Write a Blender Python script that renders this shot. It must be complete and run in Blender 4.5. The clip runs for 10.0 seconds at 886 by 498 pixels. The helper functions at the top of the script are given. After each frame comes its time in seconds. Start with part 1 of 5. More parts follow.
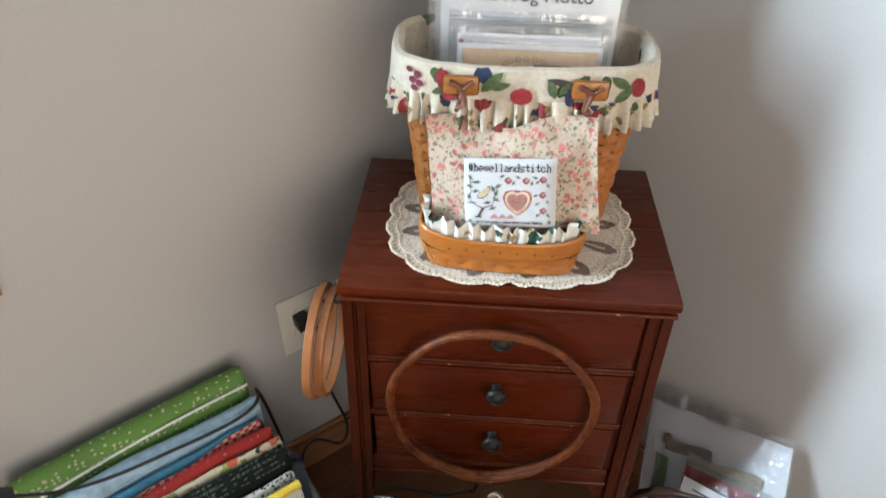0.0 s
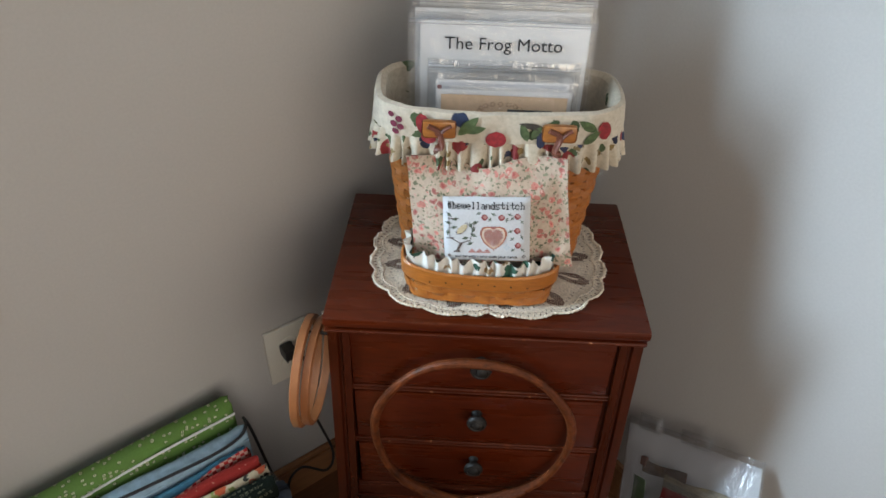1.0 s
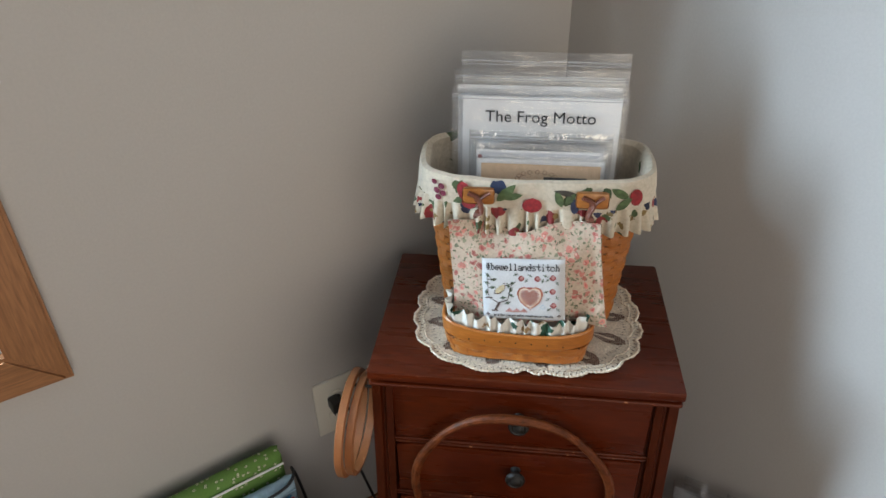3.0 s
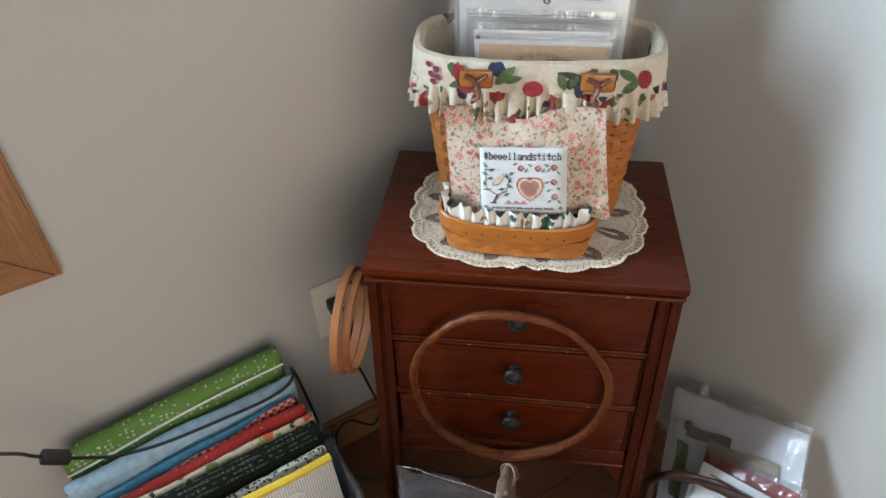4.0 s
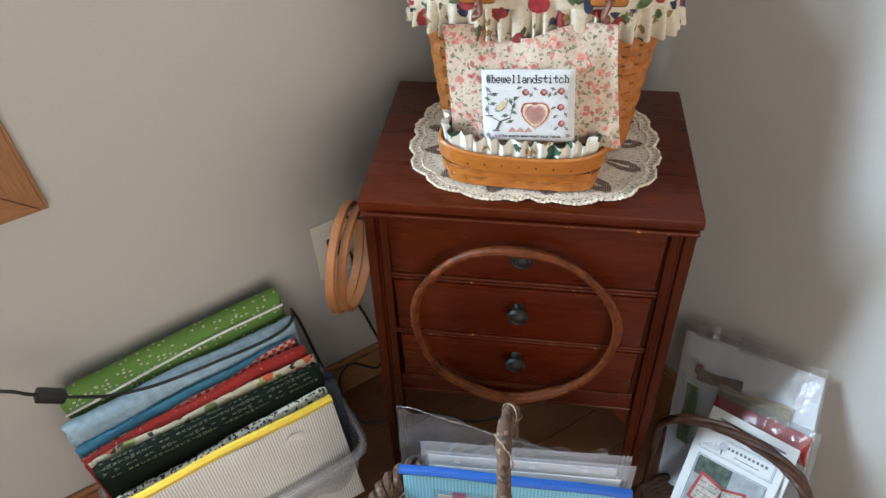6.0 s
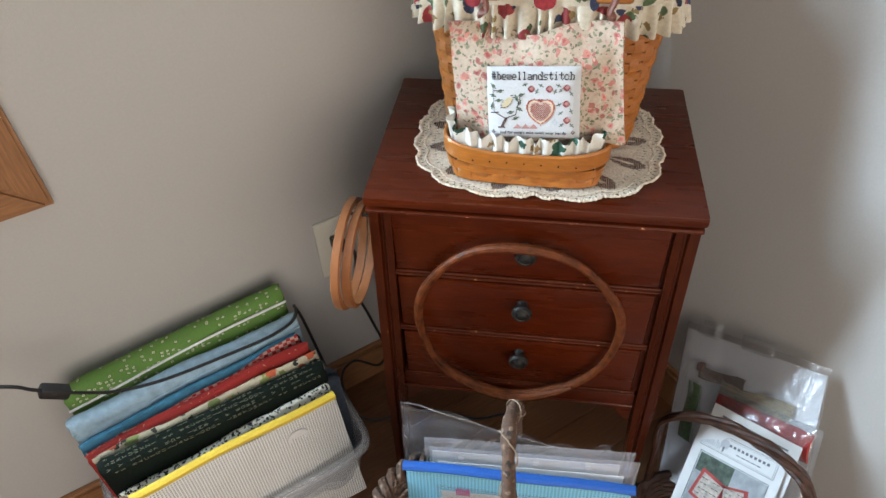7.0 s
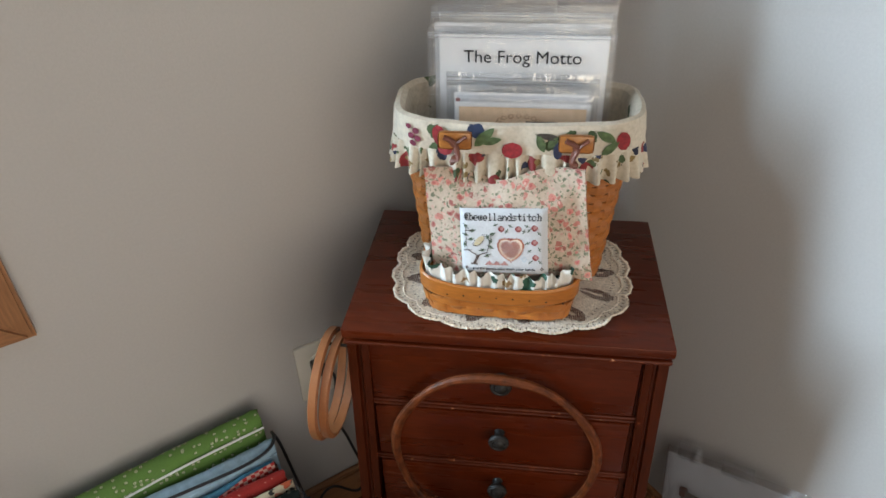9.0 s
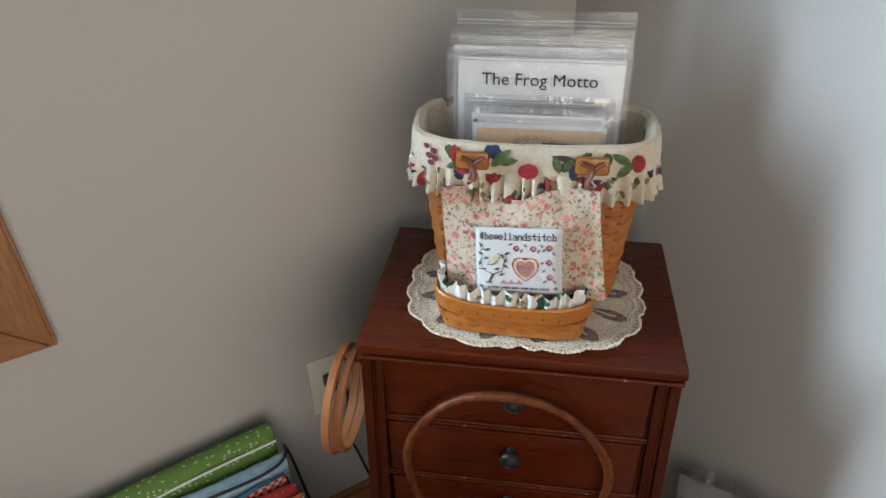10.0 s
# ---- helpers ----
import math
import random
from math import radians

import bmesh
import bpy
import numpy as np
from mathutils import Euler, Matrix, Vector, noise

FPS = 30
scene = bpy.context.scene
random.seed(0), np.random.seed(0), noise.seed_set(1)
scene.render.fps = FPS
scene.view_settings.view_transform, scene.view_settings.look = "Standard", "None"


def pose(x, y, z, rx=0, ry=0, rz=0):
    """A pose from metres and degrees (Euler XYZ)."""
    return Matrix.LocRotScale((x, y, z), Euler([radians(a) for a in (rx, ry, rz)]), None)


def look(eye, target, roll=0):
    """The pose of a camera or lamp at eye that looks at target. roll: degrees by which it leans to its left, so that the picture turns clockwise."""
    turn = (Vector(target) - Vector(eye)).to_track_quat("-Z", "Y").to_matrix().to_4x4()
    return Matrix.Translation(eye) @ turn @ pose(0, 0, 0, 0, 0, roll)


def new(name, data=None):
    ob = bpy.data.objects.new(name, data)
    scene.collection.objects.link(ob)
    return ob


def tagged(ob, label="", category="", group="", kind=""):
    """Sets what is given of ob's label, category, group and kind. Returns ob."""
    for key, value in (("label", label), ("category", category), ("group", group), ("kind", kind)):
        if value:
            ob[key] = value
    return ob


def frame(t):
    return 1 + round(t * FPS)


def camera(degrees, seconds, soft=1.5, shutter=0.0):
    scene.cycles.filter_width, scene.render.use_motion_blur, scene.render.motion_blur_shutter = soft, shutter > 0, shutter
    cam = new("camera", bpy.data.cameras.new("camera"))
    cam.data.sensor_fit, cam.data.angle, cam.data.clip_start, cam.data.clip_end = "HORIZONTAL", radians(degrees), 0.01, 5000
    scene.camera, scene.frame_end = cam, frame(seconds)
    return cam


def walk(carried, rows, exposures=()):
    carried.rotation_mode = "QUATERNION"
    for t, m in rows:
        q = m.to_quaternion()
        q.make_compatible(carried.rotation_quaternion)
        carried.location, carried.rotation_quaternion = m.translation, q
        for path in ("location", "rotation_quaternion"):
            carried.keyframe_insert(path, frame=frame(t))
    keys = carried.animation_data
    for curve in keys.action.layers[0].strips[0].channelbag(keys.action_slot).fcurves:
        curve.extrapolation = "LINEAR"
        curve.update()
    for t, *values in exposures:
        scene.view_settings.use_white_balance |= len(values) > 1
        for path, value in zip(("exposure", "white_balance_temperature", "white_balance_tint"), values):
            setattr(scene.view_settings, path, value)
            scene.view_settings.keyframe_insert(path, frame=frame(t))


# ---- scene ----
cam = camera(66.1, 10.0, shutter=0.28)
PATH = [
    (0, (-0.041, -0.565, 1.217), (-0.133, 0.964, -0.069), 0.9),
    (0.5, (-0.051, -0.56, 1.244), (-0.101, 1.037, 0.041), -0.3),
    (1, (-0.034, -0.59, 1.252), (-0.087, 0.986, 0.022), 1.4),
    (1.5, (-0.014, -0.614, 1.251), (-0.11, 0.951, 0.008), 0.1),
    (2, (-0.017, -0.641, 1.276), (-0.138, 1.011, 0.154), 0.2),
    (2.2, (-0.016, -0.633, 1.276), (-0.159, 1.033, 0.179), -0.4),
    (3.3, (-0.016, -0.624, 1.284), (-0.239, 1.034, 0.189), -1.0),
    (3.5, (-0.016, -0.623, 1.255), (-0.226, 0.969, 0.063), -1.1),
    (4, (-0.005, -0.613, 1.234), (-0.228, 0.905, -0.05), -1.9),
    (4.5, (0.0, -0.602, 1.209), (-0.236, 0.853, -0.142), -1.8),
    (5, (0.009, -0.598, 1.198), (-0.25, 0.838, -0.169), -2.8),
    (5.5, (0.009, -0.594, 1.191), (-0.243, 0.829, -0.191), -3.0),
    (7, (0.0, -0.6, 1.188), (-0.247, 0.819, -0.199), -2.7),
    (7.5, (0.003, -0.595, 1.189), (-0.226, 0.86, -0.164), -2.1),
    (8, (0.006, -0.594, 1.201), (-0.221, 0.917, -0.089), -1.7),
    (8.5, (0.014, -0.596, 1.219), (-0.205, 0.975, 0.002), -1.6),
    (9, (0.015, -0.598, 1.231), (-0.214, 1.02, 0.078), -1.7),
    (9.5, (0.012, -0.602, 1.236), (-0.215, 1.039, 0.114), -1.5),
    (10, (0.011, -0.606, 1.239), (-0.253, 1.034, 0.126), -1.3),
]
EXPOSURES = [(0.0, 0.22), (0.5, -0.15), (1.0, -0.30), (1.5, -0.15), (2.0, -0.32), (3.5, -0.27), (4.0, -0.08), (4.5, 0.07), (5.5, 0.12), (7.0, 0.14), (7.5, 0.14), (8.0, 0.06), (8.5, 0.0), (9.0, -0.18), (9.5, -0.25), (10.0, -0.27)]
walk(cam, [(t, look(eye, target, roll)) for t, eye, target, roll in PATH], EXPOSURES)

# ---- world and light ----
CORNER = Vector((0.052, 0.537, 0.0))
ROOM = pose(CORNER.x, CORNER.y, 0, 0, 0, 220.1)  # x: along the window wall, y: along the other wall
BIN_SPOT = ROOM @ pose(-0.019, 0.008, -0.003)     # where the fabric bin stands
KIT_SPOT = ROOM @ pose(-0.020, -0.004, 0)     # where the kits lean
world = bpy.data.worlds.new("world")
scene.world = world
world.use_nodes = True
sky = world.node_tree.nodes.new("ShaderNodeTexSky")
sky.sky_type, sky.sun_disc = "NISHITA", False
sky.sun_elevation, sky.sun_rotation = radians(35), radians(200)
world.node_tree.links.new(sky.outputs[0], world.node_tree.nodes["Background"].inputs[0])
world.node_tree.nodes["Background"].inputs[1].default_value = 0.12


def area_light(name, m, w, h, power, color):
    lamp = bpy.data.lights.new(name, "AREA")
    lamp.shape, lamp.size, lamp.size_y, lamp.energy, lamp.color = "RECTANGLE", w, h, power, color
    ob = new(name, lamp)
    ob.matrix_world = m
    return ob


# daylight in the window's opening, then an added warm fill from behind, unseen
area_light("window_daylight", ROOM @ pose(1.25, -0.10, 1.23, 90, 0, 0), 0.64, 1.00, 120.0, (0.62, 0.82, 1.0))
area_light("rear_fill", ROOM @ pose(1.02, 2.36, 1.25, 90, 0, 180), 1.90, 1.9, 31.0, (1.0, 0.86, 0.70))


# ---- materials ----
def nodes_of(name):
    m = bpy.data.materials.new(name)
    m.use_nodes = True
    nt = m.node_tree
    return m, nt, nt.nodes["Principled BSDF"]


def node(nt, kind, values=(), operation="", blend=""):
    n = nt.nodes.new(kind)
    if operation:
        n.operation = operation
    if blend:
        n.data_type, n.blend_type = "RGBA", blend
    for i, v in values:
        if hasattr(v, "is_output") or hasattr(v, "links"):
            nt.links.new(v, n.inputs[i])
        else:
            n.inputs[i].default_value = v
    return n


def coords(nt, stretch=(1, 1, 1)):
    tc = nt.nodes.new("ShaderNodeTexCoord")
    mp = node(nt, "ShaderNodeMapping", [(0, tc.outputs["Object"]), (3, stretch)])
    return mp.outputs[0]


def ramp(nt, fac, stops):
    r = node(nt, "ShaderNodeValToRGB", [(0, fac)])
    e = r.color_ramp.elements
    while len(e) < len(stops):
        e.new(0.5)
    for el, (p, c) in zip(e, stops):
        el.position, el.color = p, (*c, 1)
    return r.outputs[0]


def mix(nt, fac, a, b, blend="MIX"):
    m = node(nt, "ShaderNodeMix", blend=blend)
    for i, v in ((0, fac), (6, a), (7, b)):
        if hasattr(v, "links"):
            nt.links.new(v, m.inputs[i])
        else:
            m.inputs[i].default_value = v if i == 0 else (*v, 1)
    return m.outputs[2]


def math_node(nt, op, a, b=0.0):
    m = node(nt, "ShaderNodeMath", operation=op)
    for i, v in ((0, a), (1, b)):
        if hasattr(v, "links"):
            nt.links.new(v, m.inputs[i])
        else:
            m.inputs[i].default_value = v
    return m.outputs[0]


def shade(c, k):
    return tuple(min(1, v * k) for v in c)


def surface(name, color, rough=0.6, grain=60, stretch=(1, 1, 1), vary=0.25, coarse=6, bump=0.15, bump_scale=None, coat=0.0,
            metal=0.0, spec=0.5, per_object=0.0, base=None):
    """A surface with variation at two scales, fine relief and, if asked, a tone of its own for each object."""
    m, nt, bsdf = nodes_of(name)
    co = coords(nt, stretch)
    fine = node(nt, "ShaderNodeTexNoise", [(0, co), (2, grain), (3, 5.0)]).outputs[0]
    wide = node(nt, "ShaderNodeTexNoise", [(0, co), (2, coarse), (3, 3.0)]).outputs[0]
    if base is None:
        col = ramp(nt, fine, [(0.25, shade(color, 1 - vary)), (0.75, shade(color, 1 + vary))])
    else:
        b = base(nt, co)
        col = mix(nt, 1.0, b, ramp(nt, fine, [(0.25, (1 - vary,) * 3), (0.65, (1, 1, 1))]), "MULTIPLY")
    col = mix(nt, 1.0, col, ramp(nt, wide, [(0.3, (1 - vary * 0.6,) * 3), (0.7, (1, 1, 1))]), "MULTIPLY")
    if per_object:
        info = node(nt, "ShaderNodeObjectInfo")
        tone = ramp(nt, info.outputs["Random"], [(0.0, (1 - per_object,) * 3), (1.0, (1, 1, 1))])
        col = mix(nt, 1.0, col, tone, "MULTIPLY")
    nt.links.new(col, bsdf.inputs["Base Color"])
    r = node(nt, "ShaderNodeMapRange", [(0, wide), (1, 0.3), (2, 0.7), (3, max(0.02, rough - 0.08)), (4, min(1, rough + 0.08))])
    nt.links.new(r.outputs[0], bsdf.inputs["Roughness"])
    bsdf.inputs["Metallic"].default_value = metal
    bsdf.inputs["Coat Weight"].default_value = coat
    bsdf.inputs["Coat Roughness"].default_value = 0.25
    bsdf.inputs["Specular IOR Level"].default_value = spec
    if bump:
        h = fine if bump_scale is None else node(nt, "ShaderNodeTexNoise", [(0, co), (2, bump_scale), (3, 4.0)]).outputs[0]
        b = node(nt, "ShaderNodeBump", [(0, bump), (1, 0.002), ("Height", h)])
        nt.links.new(b.outputs[0], bsdf.inputs["Normal"])
    return m


def scattered(nt, co, scale, size, keep, seed=0.0):
    """Mask of round spots, one in some of the cells."""
    mp = node(nt, "ShaderNodeMapping", [(0, co), (1, (seed, seed * 0.7, seed * 1.3))]).outputs[0]
    v = node(nt, "ShaderNodeTexVoronoi", [(0, mp), (2, scale)])
    near = math_node(nt, "LESS_THAN", v.outputs["Distance"], size)
    cell = node(nt, "ShaderNodeSeparateColor", [(0, v.outputs["Color"])])
    return math_node(nt, "MULTIPLY", near, math_node(nt, "LESS_THAN", cell.outputs[0], keep)), cell


def spots(ground, layers):
    """Ground colour with layers of scattered spots: (colour, cells per metre, size, share, seed)."""
    def base(nt, co):
        warp = node(nt, "ShaderNodeTexNoise", [(0, co), (2, 110.0), (3, 3.0)]).outputs[1]
        wob = mix(nt, 0.012, co, warp, "ADD")
        col = mix(nt, 0.0, ground, ground)
        for c, scale, size, keep, seed in layers:
            mask, cell = scattered(nt, wob, scale, size, keep, seed)
            tint = ramp(nt, cell.outputs[1], [(0, shade(c, 0.65)), (1, shade(c, 1.3))])
            col = mix(nt, mask, col, tint)
        return col
    return base


def flowers(ground, scale, rings, keep):
    """Little flowers printed on cloth that hangs along x: rings of colour from the outermost in."""
    def base(nt, co):
        s = node(nt, "ShaderNodeSeparateXYZ", [(0, co)])
        flat = node(nt, "ShaderNodeCombineXYZ", [(0, s.outputs[0]), (1, math_node(nt, "SUBTRACT", s.outputs[2], s.outputs[1]))])
        v = node(nt, "ShaderNodeTexVoronoi", [(0, flat.outputs[0]), (2, scale)])
        v.voronoi_dimensions = "2D"
        v.inputs["Randomness"].default_value = 0.75
        has = math_node(nt, "LESS_THAN", node(nt, "ShaderNodeSeparateColor", [(0, v.outputs["Color"])]).outputs[0], keep)
        col = mix(nt, 0.0, ground, ground)
        for size, c in rings:
            col = mix(nt, math_node(nt, "MULTIPLY", has, math_node(nt, "LESS_THAN", v.outputs["Distance"], size)), col, c)
        return col
    return base


def check(a, b, scale):
    def base(nt, co):
        n = node(nt, "ShaderNodeTexChecker", [(0, co), (1, (*a, 1)), (2, (*b, 1)), (3, scale)])
        return n.outputs[0]
    return base


def clear_plastic(name, tint=(0.985, 0.985, 0.985), haze=0.10, rough=0.12, crumple=40, strength=0.5, stretch=(1, 1, 1), gloss_min=0.05):
    m, nt, bsdf = nodes_of(name)
    co = coords(nt, stretch)
    h = node(nt, "ShaderNodeTexNoise", [(0, co), (2, crumple), (3, 3.0)]).outputs[0]
    b = node(nt, "ShaderNodeBump", [(0, strength), (1, 0.006), ("Height", h)]).outputs[0]
    see = node(nt, "ShaderNodeBsdfTransparent", [(0, (*tint, 1))])
    white = node(nt, "ShaderNodeBsdfDiffuse", [(0, (0.85, 0.87, 0.9, 1))])
    gloss = node(nt, "ShaderNodeBsdfGlossy", [(1, rough), ("Normal", b)])
    body = node(nt, "ShaderNodeMixShader", [(0, haze), (1, see.outputs[0]), (2, white.outputs[0])])
    lw = node(nt, "ShaderNodeLayerWeight", [(0, 0.5), (1, b)]).outputs["Facing"]
    fres = math_node(nt, "ADD", math_node(nt, "MULTIPLY", math_node(nt, "POWER", lw, 4.0), 0.7), gloss_min)
    out = node(nt, "ShaderNodeMixShader", [(0, fres), (1, body.outputs[0]), (2, gloss.outputs[0])])
    nt.links.new(out.outputs[0], nt.nodes["Material Output"].inputs[0])
    return m


def netting(name, color, pitch, thread, film=0.0, axes=(0, 2)):
    """A square net: threads across two axes, their share of the pitch, with a cloudy film behind the holes."""
    m, nt, bsdf = nodes_of(name)
    bsdf.inputs["Base Color"].default_value = (*color, 1)
    bsdf.inputs["Roughness"].default_value = 0.4
    s = node(nt, "ShaderNodeSeparateXYZ", [(0, coords(nt))])
    lines = [math_node(nt, "LESS_THAN", math_node(nt, "FRACT", math_node(nt, "MULTIPLY", s.outputs[k], 1 / pitch)), thread) for k in axes]
    cover = math_node(nt, "MAXIMUM", math_node(nt, "MAXIMUM", *lines), film)
    see = node(nt, "ShaderNodeBsdfTransparent")
    out = node(nt, "ShaderNodeMixShader", [(0, cover), (1, see.outputs[0]), (2, bsdf.outputs[0])])
    nt.links.new(out.outputs[0], nt.nodes["Material Output"].inputs[0])
    return m


PAINT = surface("grey_wall_paint", (0.46, 0.438, 0.412), 0.75, grain=260, vary=0.03, coarse=2.5, bump=0.12, bump_scale=420)
# for the unseen walls: darkened so that less light bounces back into the shade
BOUNCE_CUT_PAINT = surface("bounce_cut_wall_paint", (0.15, 0.145, 0.14), 0.8, grain=260, vary=0.04, coarse=2.5, bump=0.1)
# unseen ceiling, greyer than white so the shadows get less bounce
CEILING = surface("ceiling_paint", (0.36, 0.35, 0.34), 0.9, grain=200, vary=0.03, bump=0.2)
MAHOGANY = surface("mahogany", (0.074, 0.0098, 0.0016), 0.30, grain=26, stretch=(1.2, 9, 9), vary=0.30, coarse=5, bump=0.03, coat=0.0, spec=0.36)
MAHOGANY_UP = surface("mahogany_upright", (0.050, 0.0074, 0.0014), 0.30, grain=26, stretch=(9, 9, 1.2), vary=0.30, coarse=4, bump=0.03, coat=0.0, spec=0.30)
OAK = surface("oak_trim", (0.30, 0.135, 0.055), 0.42, grain=30, stretch=(14, 14, 1.0), vary=0.30, coarse=4, bump=0.06, coat=0.15)
OAK_LONG = surface("oak_trim_long", (0.30, 0.135, 0.055), 0.42, grain=30, stretch=(1.0, 14, 14), vary=0.30, coarse=4, bump=0.06, coat=0.15)
FLOOR = surface("floor_wood", (0.15, 0.058, 0.022), 0.40, grain=22, stretch=(1.0, 12, 12), vary=0.30, coarse=3, bump=0.05, per_object=0.3)
SPLINT = surface("honey_splint", (0.38, 0.121, 0.017), 0.48, grain=40, stretch=(2, 2, 10), vary=0.22, coarse=14, bump=0.06, per_object=0.25)
SPLINT_DARK = surface("amber_splint", (0.43, 0.140, 0.020), 0.40, grain=40, stretch=(2, 2, 10), vary=0.2, coarse=14, bump=0.05, coat=0.2, per_object=0.15)
CHERRY_WOOD = surface("oiled_wood", (0.36, 0.135, 0.03), 0.35, grain=40, stretch=(3, 3, 9), vary=0.25, bump=0.05, coat=0.3)
LEATHER = surface("brown_leather", (0.17, 0.05, 0.028), 0.5, grain=150, vary=0.35, bump=0.3)
HOOP_WOOD = surface("beech_hoop", (0.27, 0.098, 0.034), 0.36, grain=45, stretch=(2, 2, 2), vary=0.15, coarse=10, bump=0.03, coat=0.2)
RATTAN = surface("rattan", (0.125, 0.030, 0.007), 0.52, grain=90, stretch=(1, 1, 1), vary=0.65, coarse=30, bump=0.6, coat=0.0, spec=0.22)
BARK = surface("twig_bark", (0.125, 0.060, 0.030), 0.8, grain=170, vary=0.6, coarse=30, bump=1.0,
               base=spots((0.105, 0.048, 0.024), [((0.24, 0.155, 0.10), 130, 0.36, 0.45, 2.0), ((0.03, 0.015, 0.009), 100, 0.30, 0.35, 6.0)]))
VINE = surface("dark_vine", (0.052, 0.019, 0.009), 0.5, grain=80, vary=0.5, coarse=15, bump=0.5)
IRON = surface("dark_bronze", (0.014, 0.011, 0.009), 0.5, grain=120, vary=0.4, metal=0.0, bump=0.15, spec=0.28)
STEEL = surface("clasp_steel", (0.62, 0.62, 0.62), 0.28, metal=1.0, grain=200, vary=0.1, bump=0.05)
IVORY = surface("ivory_plastic", (0.66, 0.62, 0.53), 0.38, grain=300, vary=0.03, bump=0.02)
BLACK_RUBBER = surface("black_rubber", (0.012, 0.012, 0.013), 0.45, grain=200, vary=0.2, bump=0.05)
LACE = surface("crochet_cotton", (0.78, 0.66, 0.52), 0.95, grain=420, vary=0.32, coarse=45, bump=1.0, bump_scale=520)
LINER = surface("cream_liner", (0.72, 0.66, 0.53), 0.9, grain=180, vary=0.22, coarse=12, bump=0.15,
                base=spots((0.60, 0.52, 0.405), [((0.075, 0.11, 0.045), 46, 0.40, 0.14, 3.0), ((0.24, 0.03, 0.03), 38, 0.40, 0.10, 7.0),
                                                ((0.03, 0.05, 0.12), 26, 0.30, 0.08, 11.0)]))
RUFFLE = surface("cream_ruffle", (0.72, 0.66, 0.53), 0.9, grain=180, vary=0.25, coarse=12, bump=0.15,
                 base=spots((0.60, 0.52, 0.40), [((0.07, 0.10, 0.045), 66, 0.40, 0.36, 1.0), ((0.25, 0.03, 0.03), 48, 0.42, 0.30, 5.0),
                                                 ((0.03, 0.035, 0.07), 64, 0.38, 0.18, 9.0), ((0.22, 0.15, 0.06), 74, 0.40, 0.26, 4.0)]))
GREEN_RUFFLE = surface("leafy_ruffle", (0.8, 0.78, 0.72), 0.9, grain=500, vary=0.08, bump=0.15,
                       base=spots((0.70, 0.68, 0.62), [((0.03, 0.09, 0.06), 55, 0.42, 0.36, 2.0), ((0.30, 0.2, 0.1), 60, 0.3, 0.12, 8.0)]))
ROSES = surface("rose_calico", (0.8, 0.7, 0.6), 0.9, grain=260, vary=0.20, coarse=20, bump=0.2,
                base=spots((0.54, 0.42, 0.32), [((0.22, 0.22, 0.14), 210, 0.38, 0.78, 1.0), ((0.52, 0.20, 0.16), 105, 0.40, 0.62, 5.0),
                                                ((0.42, 0.10, 0.09), 105, 0.18, 0.55, 5.0), ((0.56, 0.34, 0.28), 230, 0.36, 0.35, 8.0)]))
AIDA = surface("white_evenweave", (0.53, 0.53, 0.535), 0.9, grain=700, vary=0.07, bump=0.35)
GREEN = surface("green_calico", (0.1, 0.25, 0.04), 0.9, grain=400, vary=0.15, coarse=25, bump=0.2,
                base=flowers((0.125, 0.250, 0.052), 118, [(0.38, (0.040, 0.09, 0.015)), (0.27, (0.66, 0.70, 0.46)), (0.12, (0.03, 0.06, 0.012))], 0.36))
# scuffed wood whose pale spots also stand in for glints along the edges
MAHOGANY_WORN_GLINT = surface("worn_glinting_mahogany_edge", (0.1, 0.02, 0.004), 0.5, grain=60, vary=0.3, bump=0.1, spec=0.2,
                        base=spots((0.085, 0.013, 0.002), [((0.14, 0.030, 0.008), 60, 0.40, 0.30, 2.0), ((0.32, 0.13, 0.06), 150, 0.28, 0.07, 6.0)]))
PALE_BLUE = surface("mottled_pale_blue_cotton", (0.30, 0.43, 0.52), 0.9, grain=90, vary=0.22, coarse=16, bump=0.2)
SLATE = surface("slate_cotton", (0.04, 0.05, 0.07), 0.9, grain=120, vary=0.3, bump=0.2)
BLUE = surface("teal_blue_cotton", (0.045, 0.19, 0.30), 0.9, grain=90, vary=0.3, coarse=14, bump=0.2)
GINGHAM = surface("red_gingham", (0.5, 0.2, 0.2), 0.9, vary=0.1, bump=0.2, base=check((0.34, 0.014, 0.012), (0.52, 0.34, 0.28), 150))
RED = surface("red_cotton", (0.36, 0.025, 0.018), 0.9, grain=300, vary=0.12, bump=0.2,
              base=spots((0.27, 0.014, 0.009), [((0.50, 0.22, 0.15), 170, 0.20, 0.40, 3.0)]))
MOTLEY = surface("printed_scraps", (0.5, 0.4, 0.3), 0.9, grain=300, vary=0.15, bump=0.25,
                 base=spots((0.52, 0.44, 0.31), [((0.03, 0.03, 0.025), 95, 0.40, 0.40, 1.0), ((0.50, 0.10, 0.04), 45, 0.42, 0.35, 4.0),
                                                 ((0.22, 0.26, 0.08), 40, 0.42, 0.35, 7.0), ((0.6, 0.3, 0.05), 55, 0.3, 0.2, 9.0)]))
BLACK_PRINT = surface("black_sampler_cotton", (0.010, 0.014, 0.011), 0.95, grain=400, vary=0.3, bump=0.2, spec=0.08)
BW_PRINT = surface("black_white_print", (0.5, 0.5, 0.45), 0.9, grain=300, vary=0.1, bump=0.2,
                   base=spots((0.60, 0.58, 0.50), [((0.01, 0.01, 0.012), 170, 0.44, 0.75, 1.0), ((0.02, 0.02, 0.02), 210, 0.3, 0.5, 5.0)]))
